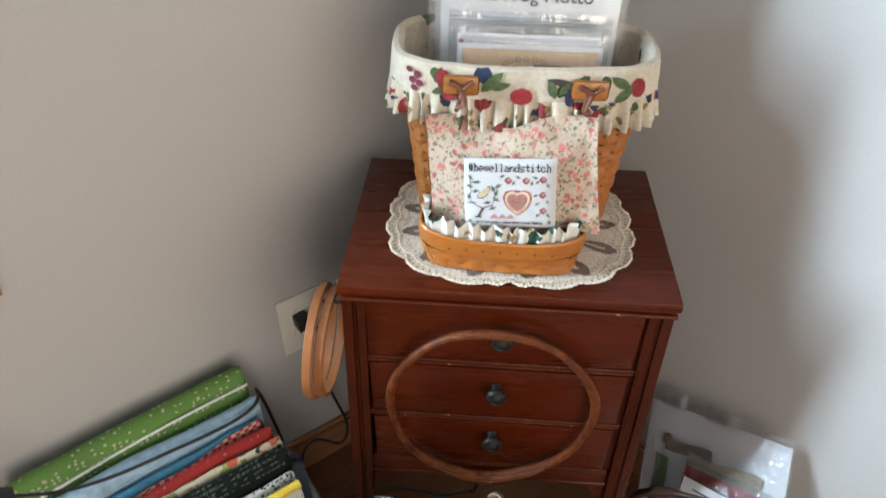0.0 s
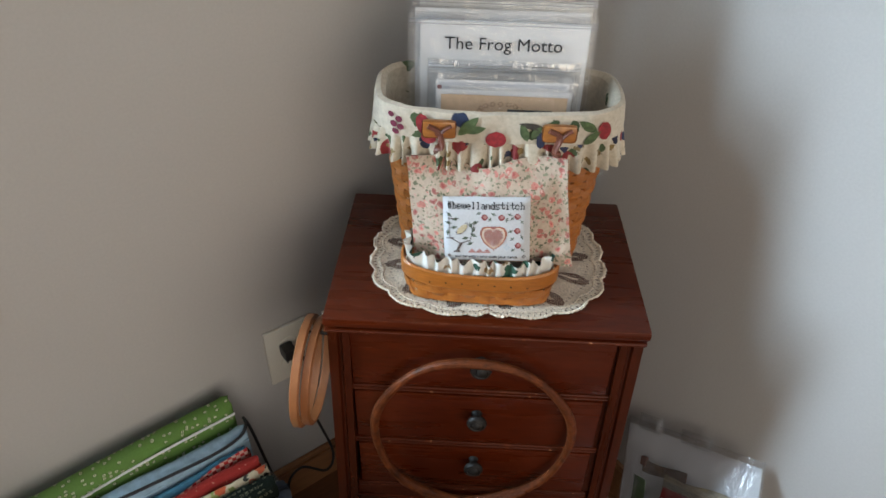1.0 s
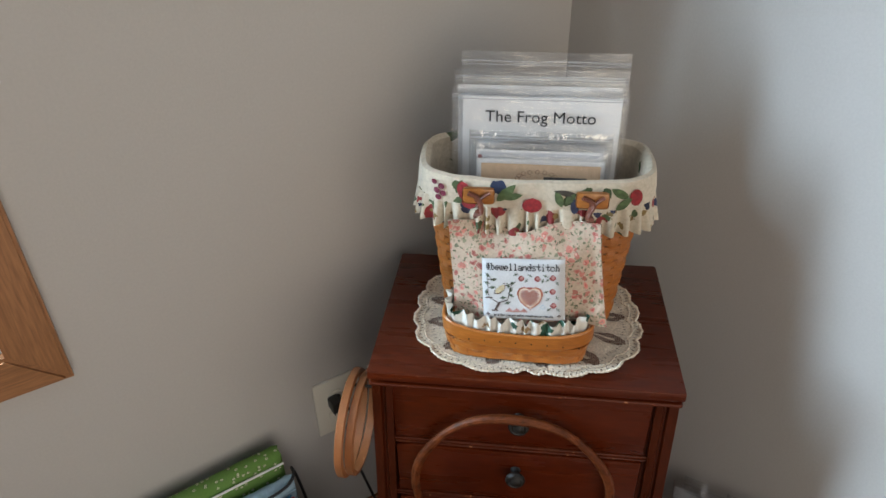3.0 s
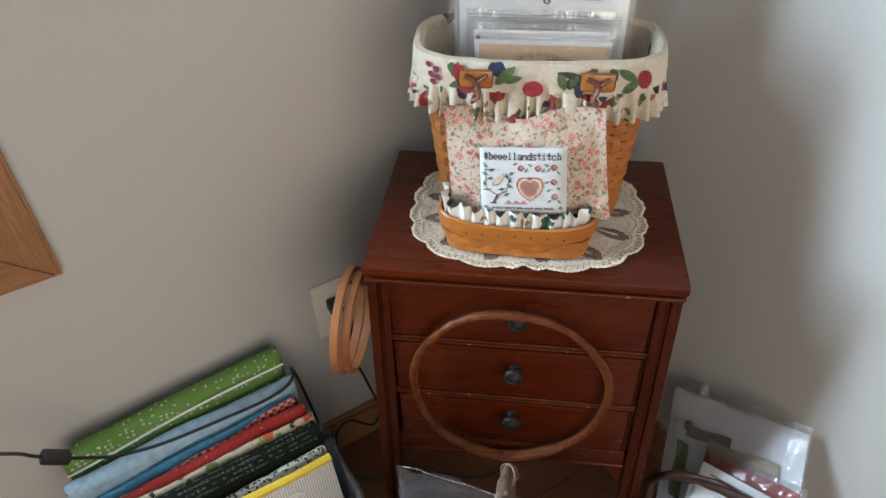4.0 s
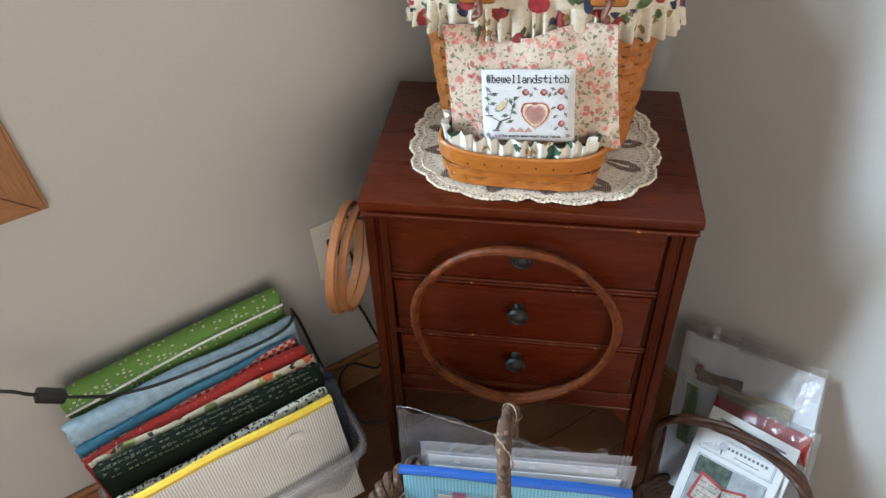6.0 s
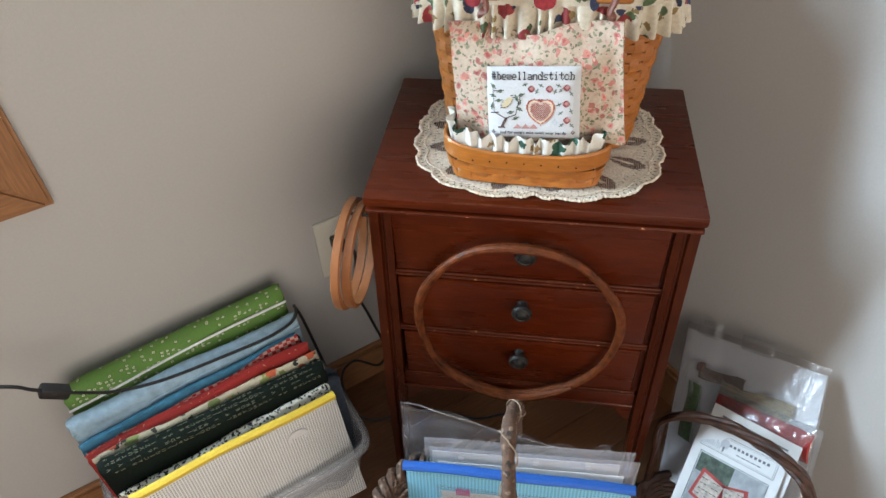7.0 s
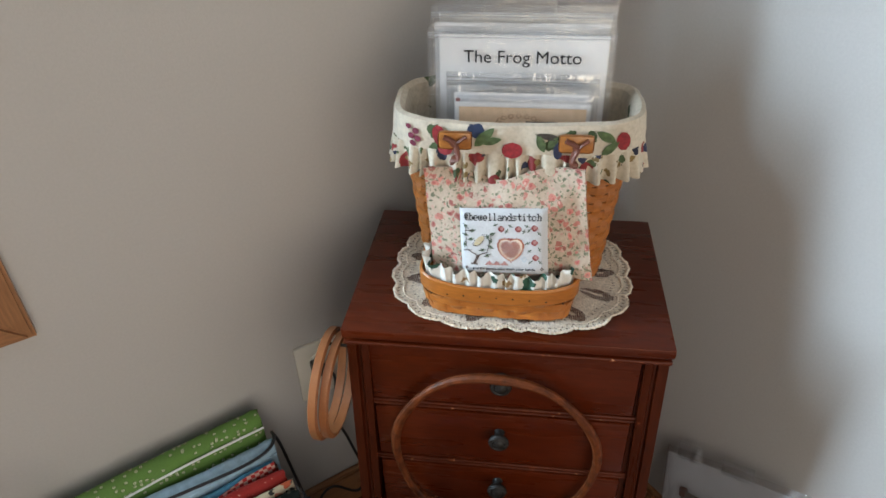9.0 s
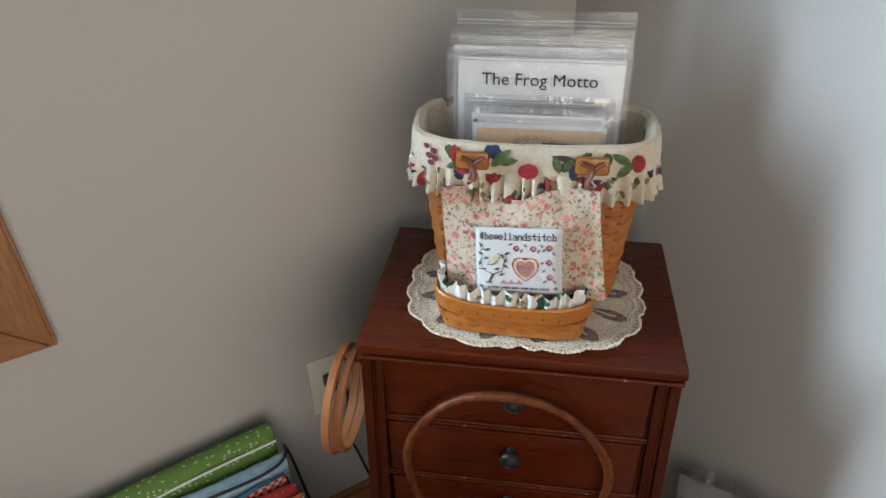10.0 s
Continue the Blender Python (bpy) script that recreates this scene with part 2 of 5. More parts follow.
GOLD_THREAD = surface("gold_print", (0.12, 0.12, 0.07), 0.8, vary=0.2, bump=0.0)
YELLOW = surface("yellow_zip_tape", (0.64, 0.43, 0.035), 0.7, grain=400, vary=0.12, bump=0.25)
ROYAL = surface("royal_blue_zip_tape", (0.006, 0.07, 0.30), 0.6, grain=400, vary=0.15, bump=0.2)
WHITE_TAPE = surface("white_piping", (0.74, 0.76, 0.74), 0.8, vary=0.08, bump=0.1)
NET = netting("white_netting", (0.74, 0.73, 0.70), 0.0042, 0.40, 0.35)
OPENWORK = netting("thread_net", (0.50, 0.42, 0.34), 0.0026, 0.22, 0.0, (0, 1))
NET_BLUE = netting("aqua_netting", (0.26, 0.62, 0.82), 0.0045, 0.45, 0.55)
PAPER = surface("white_paper", (0.70, 0.69, 0.68), 0.7, grain=120, vary=0.03, coarse=8, bump=0.03)
PAPER_BACK = surface("cream_paper", (0.62, 0.59, 0.54), 0.7, grain=120, vary=0.04, bump=0.03)
TAN_CARD = surface("tan_card", (0.62, 0.42, 0.26), 0.7, grain=160, vary=0.08, bump=0.05)
GREY_CARD = surface("grey_card", (0.5, 0.5, 0.52), 0.7, vary=0.1)
MAROON_CARD = surface("maroon_card", (0.25, 0.06, 0.06), 0.6, vary=0.2)
INK = surface("black_ink", (0.02, 0.02, 0.022), 0.8, vary=0.1, bump=0.0)
GREY_INK = surface("grey_ink", (0.16, 0.16, 0.17), 0.8, vary=0.1, bump=0.0)
BROWN_INK = surface("brown_ink", (0.20, 0.09, 0.03), 0.8, vary=0.1, bump=0.0)
STITCH_GREEN = surface("green_floss", (0.10, 0.13, 0.09), 0.9, vary=0.2, bump=0.2)
STITCH_RED = surface("red_floss", (0.26, 0.055, 0.055), 0.9, vary=0.2, bump=0.2)
STITCH_RUST = surface("rust_floss", (0.36, 0.12, 0.075), 0.9, vary=0.2, bump=0.2)
STITCH_CREAM = surface("cream_floss", (0.60, 0.47, 0.36), 0.9, vary=0.15, bump=0.2)
STITCH_ROSE = surface("rose_floss", (0.42, 0.21, 0.19), 0.9, vary=0.2, bump=0.2)
STITCH_BROWN = surface("brown_floss", (0.10, 0.07, 0.06), 0.9, vary=0.2, bump=0.2)
STITCH_GOLD = surface("gold_floss", (0.55, 0.45, 0.28), 0.9, vary=0.2, bump=0.2)
STITCH_BLUE = surface("pale_blue_floss", (0.40, 0.50, 0.56), 0.9, vary=0.2, bump=0.2)
PRINT_RED = surface("printed_red", (0.27, 0.022, 0.026), 0.9, grain=220, vary=0.4, coarse=40, bump=0.1)
PRINT_GREEN = surface("printed_green", (0.085, 0.125, 0.05), 0.9, grain=160, vary=0.45, coarse=60, bump=0.1)
PRINT_PLUM = surface("printed_plum", (0.16, 0.02, 0.045), 0.9, grain=160, vary=0.4, coarse=60, bump=0.1)
PRINT_NAVY = surface("printed_navy", (0.03, 0.035, 0.075), 0.9, grain=160, vary=0.4, bump=0.1)
PRINT_DARK = surface("printed_bark", (0.05, 0.04, 0.03), 0.9, grain=160, vary=0.4, bump=0.1)
TWINE = surface("pale_twine", (0.25, 0.17, 0.11), 0.9, grain=400, vary=0.3, bump=0.5)
BAG = clear_plastic("clear_bag", tint=(0.995, 0.995, 0.995), haze=0.04, rough=0.10, crumple=34, strength=0.8, stretch=(0.6, 1, 2.2), gloss_min=0.035)
SLEEVE = clear_plastic("page_sleeve", haze=0.16, rough=0.2, crumple=14, strength=0.3)
KIT_FILM = clear_plastic("kit_film", haze=0.05, rough=0.14, crumple=42, strength=1.0, stretch=(1.4, 1, 1.0), gloss_min=0.07)
CRINKLED = clear_plastic("crinkled_bag", haze=0.03, rough=0.09, crumple=34, strength=1.0, stretch=(2.4, 1, 0.8), gloss_min=0.17)
BIN = clear_plastic("clear_bin", tint=(0.90, 0.92, 0.94), haze=0.24, rough=0.15, crumple=6, strength=0.1)
GLASS = clear_plastic("window_glass", tint=(0.98, 0.98, 0.98), haze=0.0, rough=0.02, crumple=1, strength=0.0)
VINYL = surface("white_vinyl", (0.80, 0.80, 0.80), 0.4, vary=0.03, bump=0.02)
RED_CLOTH = surface("red_linen", (0.34, 0.03, 0.025), 0.85, grain=350, vary=0.3, coarse=25, bump=0.4)
GREY_SHEET = surface("backing_sheet", (0.74, 0.74, 0.76), 0.6, grain=90, vary=0.06, bump=0.05)
PHOTO_GREEN = surface("printed_foliage", (0.07, 0.10, 0.07), 0.5, grain=90, vary=0.8, coarse=40, bump=0.0)
PHOTO_RED = surface("printed_scarlet", (0.42, 0.05, 0.04), 0.5, grain=60, vary=0.3, bump=0.0)
PHOTO_PALE = surface("printed_linen", (0.55, 0.48, 0.42), 0.5, grain=200, vary=0.4, bump=0.0)
PHOTO_GREY = surface("printed_grey", (0.38, 0.40, 0.42), 0.5, grain=60, vary=0.3, bump=0.0)


# ---- mesh helpers ----
def box(bm, x0, x1, y0, y1, z0, z1, bev=0.0):
    made = bmesh.ops.create_cube(bm, size=1, matrix=Matrix.Translation(((x0 + x1) / 2, (y0 + y1) / 2, (z0 + z1) / 2)) @ Matrix.Diagonal((x1 - x0, y1 - y0, z1 - z0, 1)))
    if bev:
        edges = list({e for v in made["verts"] for e in v.link_edges})
        bmesh.ops.bevel(bm, geom=edges, offset=bev, segments=2, profile=0.6, affect="EDGES")
    return bm


def surf(bm, fn, ni, nj, wrap_i=False, wrap_j=False):
    """A grid of faces through fn(i, j)."""
    vs = [[bm.verts.new(fn(i, j)) for j in range(nj)] for i in range(ni)]
    for i in range(ni if wrap_i else ni - 1):
        for j in range(nj if wrap_j else nj - 1):
            bm.faces.new((vs[i][j], vs[(i + 1) % ni][j], vs[(i + 1) % ni][(j + 1) % nj], vs[i][(j + 1) % nj]))
    return vs


def tube(bm, pts, r, seg=8, closed=False, flat=1.0):
    """A round rod along points; r a number or one for each point."""
    pts = [Vector(p) for p in pts]
    n = len(pts)
    rs = [r] * n if isinstance(r, (int, float)) else list(r)
    up = Vector((0.13, 0.21, 0.97))
    rings = []
    for i, p in enumerate(pts):
        a = pts[(i - 1) % n] if closed or i else pts[i]
        b = pts[(i + 1) % n] if closed or i < n - 1 else pts[i]
        t = (b - a).normalized()
        side = t.cross(up)
        if side.length < 1e-4:
            side = t.cross(Vector((1, 0, 0)))
        side.normalize()
        top = side.cross(t).normalized()
        up = top
        rings.append([bm.verts.new(p + rs[i] * (math.cos(2 * math.pi * k / seg) * side + flat * math.sin(2 * math.pi * k / seg) * top)) for k in range(seg)])
    for i in range(n if closed else n - 1):
        a, b = rings[i], rings[(i + 1) % n]
        for k in range(seg):
            bm.faces.new((a[k], a[(k + 1) % seg], b[(k + 1) % seg], b[k]))
    if not closed:
        bm.faces.new(rings[0][::-1])
        bm.faces.new(rings[-1])
    return bm


def smooth_path(pts, steps=6):
    """Catmull-Rom through points."""
    p = [Vector(q) for q in pts]
    p = [p[0] * 2 - p[1]] + p + [p[-1] * 2 - p[-2]]
    out = []
    for i in range(1, len(p) - 2):
        for k in range(steps):
            t = k / steps
            out.append(0.5 * ((2 * p[i]) + (p[i + 1] - p[i - 1]) * t + (2 * p[i - 1] - 5 * p[i] + 4 * p[i + 1] - p[i + 2]) * t * t + (3 * p[i] - p[i - 1] - 3 * p[i + 1] + p[i + 2]) * t ** 3))
    return out + [p[-2]]


def lathe(bm, profile, seg=20, m=Matrix.Identity(4)):
    vs = [[bm.verts.new(m @ Vector((r * math.cos(2 * math.pi * k / seg), r * math.sin(2 * math.pi * k / seg), z))) for k in range(seg)] for r, z in profile]
    for a, b in zip(vs, vs[1:]):
        for k in range(seg):
            bm.faces.new((a[k], a[(k + 1) % seg], b[(k + 1) % seg], b[k]))
    bm.faces.new(vs[0][::-1])
    bm.faces.new(vs[-1])
    return bm


def ribbon(bm, pts, outs, width, thick, wide=None, closed=False):
    """A flat strip along points: outs, its outward ways; wide, the way of its width."""
    rings = []
    for p, o in zip(pts, outs):
        w = (wide or Vector((0, 0, 1))) * (width / 2)
        h = o * (thick / 2)
        e = w * 0.82
        rings.append([bm.verts.new(p + q) for q in (-w - h, -w, -e + h, e + h, w, w - h)])
    n = len(rings)
    for i in range(n if closed else n - 1):
        a, b = rings[i], rings[(i + 1) % n]
        for k in range(6):
            bm.faces.new((a[k], a[(k + 1) % 6], b[(k + 1) % 6], b[k]))
    if not closed:
        bm.faces.new(rings[0][::-1])
        bm.faces.new(rings[-1])
    return bm


def slab(bm, fn, ni, nj, thick):
    """A sheet of that thickness through fn(s, t), s and t from 0 to 1."""
    front = [[Vector(fn(i / (ni - 1), j / (nj - 1))) for j in range(nj)] for i in range(ni)]
    vs = [[None] * nj for _ in range(ni)]
    ws = [[None] * nj for _ in range(ni)]
    for i in range(ni):
        for j in range(nj):
            a = front[min(i + 1, ni - 1)][j] - front[max(i - 1, 0)][j]
            b = front[i][min(j + 1, nj - 1)] - front[i][max(j - 1, 0)]
            nrm = a.cross(b).normalized()
            vs[i][j] = bm.verts.new(front[i][j])
            ws[i][j] = bm.verts.new(front[i][j] - nrm * thick)
    for i in range(ni - 1):
        for j in range(nj - 1):
            bm.faces.new((vs[i][j], vs[i + 1][j], vs[i + 1][j + 1], vs[i][j + 1]))
            bm.faces.new((ws[i][j + 1], ws[i + 1][j + 1], ws[i + 1][j], ws[i][j]))
    for i in range(ni - 1):
        bm.faces.new((ws[i][0], ws[i + 1][0], vs[i + 1][0], vs[i][0]))
        bm.faces.new((vs[i][-1], vs[i + 1][-1], ws[i + 1][-1], ws[i][-1]))
    for j in range(nj - 1):
        bm.faces.new((vs[0][j], vs[0][j + 1], ws[0][j + 1], ws[0][j]))
        bm.faces.new((ws[-1][j], ws[-1][j + 1], vs[-1][j + 1], vs[-1][j]))
    return bm


def mesh_of(name, bm, material, smooth=True):
    bmesh.ops.recalc_face_normals(bm, faces=bm.faces)
    me = bpy.data.meshes.new(name)
    bm.to_mesh(me)
    bm.free()
    me.materials.append(material)
    if smooth:
        me.polygons.foreach_set("use_smooth", [True] * len(me.polygons))
        me.set_sharp_from_angle(angle=radians(35))
    return me


def part(name, bm, material, parent, label="", smooth=True):
    ob = new(name, mesh_of(name, bm, material, smooth))
    ob.parent = parent
    return tagged(ob, label)


def thing(name, label, category, m=Matrix.Identity(4), group="", kind=""):
    ob = new(name)
    ob.empty_display_size = 0.05
    ob.matrix_world = m
    return tagged(ob, label, category, group, kind)


def single(name, bm, material, label, category, m=Matrix.Identity(4), group="", kind="", smooth=True):
    ob = new(name, mesh_of(name, bm, material, smooth))
    ob.matrix_world = m
    return tagged(ob, label, category, group, kind)


def lettering(name, body, size, material, parent, m, thick=0.0, squeeze=1.0):
    """Words in the built-in font as a mesh, centred, 0.2 mm thick, lying in the x-y plane of m."""
    cu = bpy.data.curves.new(name, "FONT")
    cu.body, cu.size, cu.align_x, cu.align_y, cu.extrude, cu.offset, cu.resolution_u = body, size, "CENTER", "CENTER", 0.0001, thick, 3
    tmp = bpy.data.objects.new(name, cu)
    me = bpy.data.meshes.new_from_object(tmp)
    bpy.data.objects.remove(tmp)
    me.materials.clear()
    me.materials.append(material)
    me.transform(m @ Matrix.Diagonal((squeeze, 1, 1, 1)))
    ob = new(name, me)
    ob.parent = parent
    return ob


def noise3(p, s):
    return noise.noise(Vector(p) * s)


# ---- the room ----
def room_box(bm, u0, u1, v0, v1, z0, z1, bev=0.0):
    return box(bm, u0, u1, v0, v1, z0, z1, bev)


U1, V1, TOP = 3.4, 2.3, 2.44
WIN = (0.915, 1.585, 0.716, 1.74)   # the window's opening: along the wall, and in height
bm = bmesh.new()
room_box(bm, -0.12, WIN[0], -0.12, 0, 0, TOP)
room_box(bm, WIN[1], U1, -0.12, 0, 0, TOP)
room_box(bm, WIN[0], WIN[1], -0.12, 0, 0, WIN[2])
room_box(bm, WIN[0], WIN[1], -0.12, 0, WIN[3], TOP)
single("wall_window", bm, PAINT, "grey painted wall with an oak-trimmed window", "wall", ROOM, kind="structure", smooth=False)
bm = bmesh.new()
room_box(bm, -0.12, 0, 0, V1, 0, TOP)
single("wall_side", bm, PAINT, "grey painted wall in soft daylight", "wall", ROOM, kind="structure", smooth=False)
# out of view, kept dark to hold down the room's bounce
bm = bmesh.new()
room_box(bm, U1, U1 + 0.12, -0.12, V1, 0, TOP)
single("wall_far", bm, BOUNCE_CUT_PAINT, "unseen plain wall, darkened to cut bounced light", "wall", ROOM, kind="structure", smooth=False)
# unseen wall, its opening cut to let the added rear fill through
bm = bmesh.new()
room_box(bm, -0.12, 0.04, V1, V1 + 0.12, 0, TOP)
room_box(bm, 2.00, U1 + 0.12, V1, V1 + 0.12, 0, TOP)
room_box(bm, 0.04, 2.00, V1, V1 + 0.12, 2.25, TOP)
room_box(bm, 0.04, 2.00, V1, V1 + 0.12, 0, 0.27)
single("wall_behind", bm, BOUNCE_CUT_PAINT, "unseen plain wall, darkened to cut bounced light", "wall", ROOM, kind="structure", smooth=False)
bm = bmesh.new()
room_box(bm, -0.12, U1 + 0.12, -0.12, V1 + 0.12, TOP, TOP + 0.1)
single("ceiling", bm, CEILING, "unseen plain ceiling, greyed to cut bounced light", "ceiling", ROOM, kind="structure", smooth=False)

bm = bmesh.new()
room_box(bm, -0.12, U1 + 0.12, -0.12, V1 + 0.12, -0.08, -0.006)
floor = single("floor", bm, FLOOR, "red-brown plank floor", "floor", ROOM, kind="structure", smooth=False)
baseboards = []
for nm, a in (("baseboard", (0.014, U1, 0.0005, 0.014)), ("baseboard", (0.0005, 0.014, 0.0005, V1))):
    bm = bmesh.new()
    room_box(bm, a[0], a[1], a[2], a[3], 0, 0.078, 0.0)
    if a[1] > 1:
        room_box(bm, a[0], a[1], a[2], 0.010, 0.078, 0.088, 0.003)
    else:
        room_box(bm, a[0], 0.010, a[2], a[3], 0.078, 0.088, 0.003)
    single(nm, bm, OAK_LONG if a[1] > 1 else OAK, "varnished oak baseboard", "baseboard", ROOM, kind="structure", smooth=False)


def build_window():
    u0, u1, z0, z1 = WIN
    w = thing("window_1", "bright window with varnished oak casing", "window", ROOM, kind="structure")
    cw, ct = 0.062, 0.018

    def board(name, corners, along):
        b = bmesh.new()
        rows = []
        for (ua, za) in corners:
            rows.append([b.verts.new((ua, 0.0006, za)), b.verts.new((ua, ct, za))])
        n = len(rows)
        for k in range(n):
            a, c = rows[k], rows[(k + 1) % n]
            b.faces.new((a[0], c[0], c[1], a[1]))
        b.faces.new([r[1] for r in rows])
        b.faces.new([r[0] for r in rows][::-1])
        bmesh.ops.bevel(b, geom=[e for e in b.edges if all(v.co.y > 0.01 for v in e.verts)], offset=0.004, segments=2, affect="EDGES")
        part(name, b, along, w, smooth=False)
    board("casing_bottom", [(u0 - cw, z0 - cw), (u1 + cw, z0 - cw), (u1, z0), (u0, z0)], OAK_LONG)
    board("casing_top", [(u0 - cw, z1 + cw), (u0, z1), (u1, z1), (u1 + cw, z1 + cw)], OAK_LONG)
    board("casing_side", [(u0 - cw, z0 - cw), (u0, z0), (u0, z1), (u0 - cw, z1 + cw)], OAK)
    board("casing_side", [(u1 + cw, z0 - cw), (u1 + cw, z1 + cw), (u1, z1), (u1, z0)], OAK)
    for nm, a in (("sash_rail", (u0, u1, z0, z0 + 0.04)), ("sash_rail", (u0, u1, z1 - 0.04, z1)), ("sash_stile", (u0, u0 + 0.04, z0 + 0.04, z1 - 0.04)),
                  ("sash_stile", (u1 - 0.04, u1, z0 + 0.04, z1 - 0.04)), ("meeting_rail", (u0 + 0.04, u1 - 0.04, 1.30, 1.34))):
        b = box(bmesh.new(), a[0], a[1], -0.06, -0.012, a[2], a[3], 0.003)
        part(nm, b, VINYL, w, "white vinyl sash")
    for z_a, z_b in ((z0 + 0.04, 1.30), (1.34, z1 - 0.04)):
        b = box(bmesh.new(), u0 + 0.04, u1 - 0.04, -0.04, -0.036, z_a, z_b)
        p = part("pane", b, GLASS, w)
        p.visible_shadow = False


build_window()


# ---- the night stand ----
def rod_line(bm, x0, x1, y, z, r):
    return tube(bm, [(x0, y, z), (x1, y, z)], r, 8)


def build_stand():
    s = thing("night_stand", "small dark mahogany chest with three drawers and knobs", "nightstand")
    D = 0.275
    # top board with a rounded and stepped edge
    b = bmesh.new()
    box(b, -0.199, 0.199, -0.002, D, 0.664, 0.679, 0.0045)
    part("top", b, MAHOGANY, s, "dark glossy red-brown top with worn edge")
    b = bmesh.new()
    box(b, -0.188, 0.188, 0.0105, D - 0.006, 0.6593, 0.6640, 0.001)
    box(b, -0.1975, 0.1975, 0.0, D - 0.003, 0.6525, 0.6593, 0.003)
    box(b, -0.192, 0.192, 0.005, D - 0.006, 0.6490, 0.6523, 0.001)
    part("moulding", b, MAHOGANY, s)
    b = bmesh.new()
    rod_line(b, -0.1955, 0.1955, 0.0002, 0.6768, 0.0017)
    rod_line(b, -0.1945, 0.1945, 0.0016, 0.6562, 0.0024)
    part("worn_edge", b, MAHOGANY_WORN_GLINT, s, "scuffed edge worn down to lighter wood, with painted glints")
    # corner posts running down into legs
    for sx in (-1, 1):
        for y0, y1 in ((0.008, 0.034), (D - 0.034, D - 0.008)):
            b = bmesh.new()
            rows = []
            for z, xo, xi, k in ((0.0, 0.2130, 0.192, 0.006), (0.28, 0.2080, 0.178, 0.0), (0.6495, 0.1960, 0.1685, 0.0)):
                xo, xi = sx * xo, sx * xi
                g = (xi - xo)
                ya, yb = y0 + (k if y0 < 0.1 else 0), y1 - (0 if y0 < 0.1 else k)
                prof = [(xo, ya), (xo + g * 0.42, ya), (xo + g * 0.50, ya + 0.004), (xo + g * 0.60, ya + 0.004), (xo + g * 0.68, ya), (xi, ya + 0.001), (xi, yb), (xo, yb)]
                rows.append([b.verts.new((px, py, z)) for px, py in prof])
            for a, c in zip(rows, rows[1:]):
                for q in range(8):
                    b.faces.new((a[q], a[(q + 1) % 8], c[(q + 1) % 8], c[q]))
            b.faces.new(rows[0])
            b.faces.new(rows[-1])
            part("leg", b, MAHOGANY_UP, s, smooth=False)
        b = box(bmesh.new(), sx * 0.187 - 0.005, sx * 0.187 + 0.005, 0.030, D - 0.030, 0.285, 0.650, 0.001)
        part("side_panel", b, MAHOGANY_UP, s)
    b = box(bmesh.new(), -0.182, 0.182, D - 0.020, D - 0.012, 0.285, 0.650)
    part("back_panel", b, MAHOGANY_UP, s)
    b = box(bmesh.new(), -0.182, 0.182, 0.03, D - 0.021, 0.288, 0.298)
    part("bottom_panel", b, MAHOGANY, s)
    # rails with a bead, then drawers
    for z in (0.539, 0.4245, 0.3135):
        b = bmesh.new()
        box(b, -0.176, 0.174, 0.0155, 0.05, z - 0.006, z + 0.006, 0.001)
        rail = part("rail", b, MAHOGANY, s)
        # thin highlights on the bead come from its spotted colour, along with wear
        b = bmesh.new()
        rod_line(b, -0.175, 0.173, 0.0150, z + 0.0035, 0.0022)
        rod_line(b, -0.175, 0.173, 0.0155, z - 0.0035, 0.0018)
        part("bead", b, MAHOGANY_WORN_GLINT, rail, "worn twin bead with painted highlights")
    for z0, z1 in ((0.5455, 0.6485), (0.431, 0.5325), (0.320, 0.418)):
        dr = part("drawer", box(bmesh.new(), -0.1700, 0.1660, 0.0125, 0.2, z0 + 0.0028, z1 - 0.001, 0.0022), MAHOGANY, s)
        zc = {0.5455: 0.603, 0.431: 0.497, 0.320: 0.392}[z0]
        kb = bmesh.new()
        face = Matrix.Translation((-0.002, 0.013, zc)) @ Matrix.Rotation(radians(90), 4, "X")
        lathe(kb, [(0.0075, 0.0), (0.0075, 0.001), (0.0060, 0.003), (0.0055, 0.009), (0.008, 0.0115), (0.0130, 0.0145), (0.0140, 0.018), (0.0125, 0.0215),
                   (0.0095, 0.023), (0.0080, 0.0220), (0.0062, 0.0235), (0.003, 0.0250), (0.0005, 0.0252)], 24, face)
        part("knob", kb, IRON, dr, "dark turned metal knob")
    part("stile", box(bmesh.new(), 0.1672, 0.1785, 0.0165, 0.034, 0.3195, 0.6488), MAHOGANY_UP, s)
    # apron with a bead and small scalloped brackets
    b = bmesh.new()
    box(b, -0.178, 0.176, 0.0165, 0.034, 0.277, 0.307, 0.001)
    rod_line(b, -0.178, 0.176, 0.0165, 0.2785, 0.0025)
    part("apron", b, MAHOGANY, s)
    for sx in (-1, 1):
        b = bmesh.new()
        prof = [(0.0, 0.0), (0.050, 0.0), (0.046, -0.006), (0.036, -0.009), (0.028, -0.008), (0.021, -0.013), (0.020, -0.021), (0.013, -0.027), (0.009, -0.034), (0.0, -0.040)]
        xs = 0.176 * sx
        a = [b.verts.new((xs - sx * px, 0.0185, 0.2755 + pz)) for px, pz in prof]
        c = [b.verts.new((xs - sx * px, 0.0265, 0.2755 + pz)) for px, pz in prof]
        b.faces.new(a)
        b.faces.new(c[::-1])
        for q in range(len(prof)):
            b.faces.new((a[q], a[(q + 1) % len(prof)], c[(q + 1) % len(prof)], c[q]))
        part("bracket", b, MAHOGANY, s, smooth=False)
    return s


build_stand()


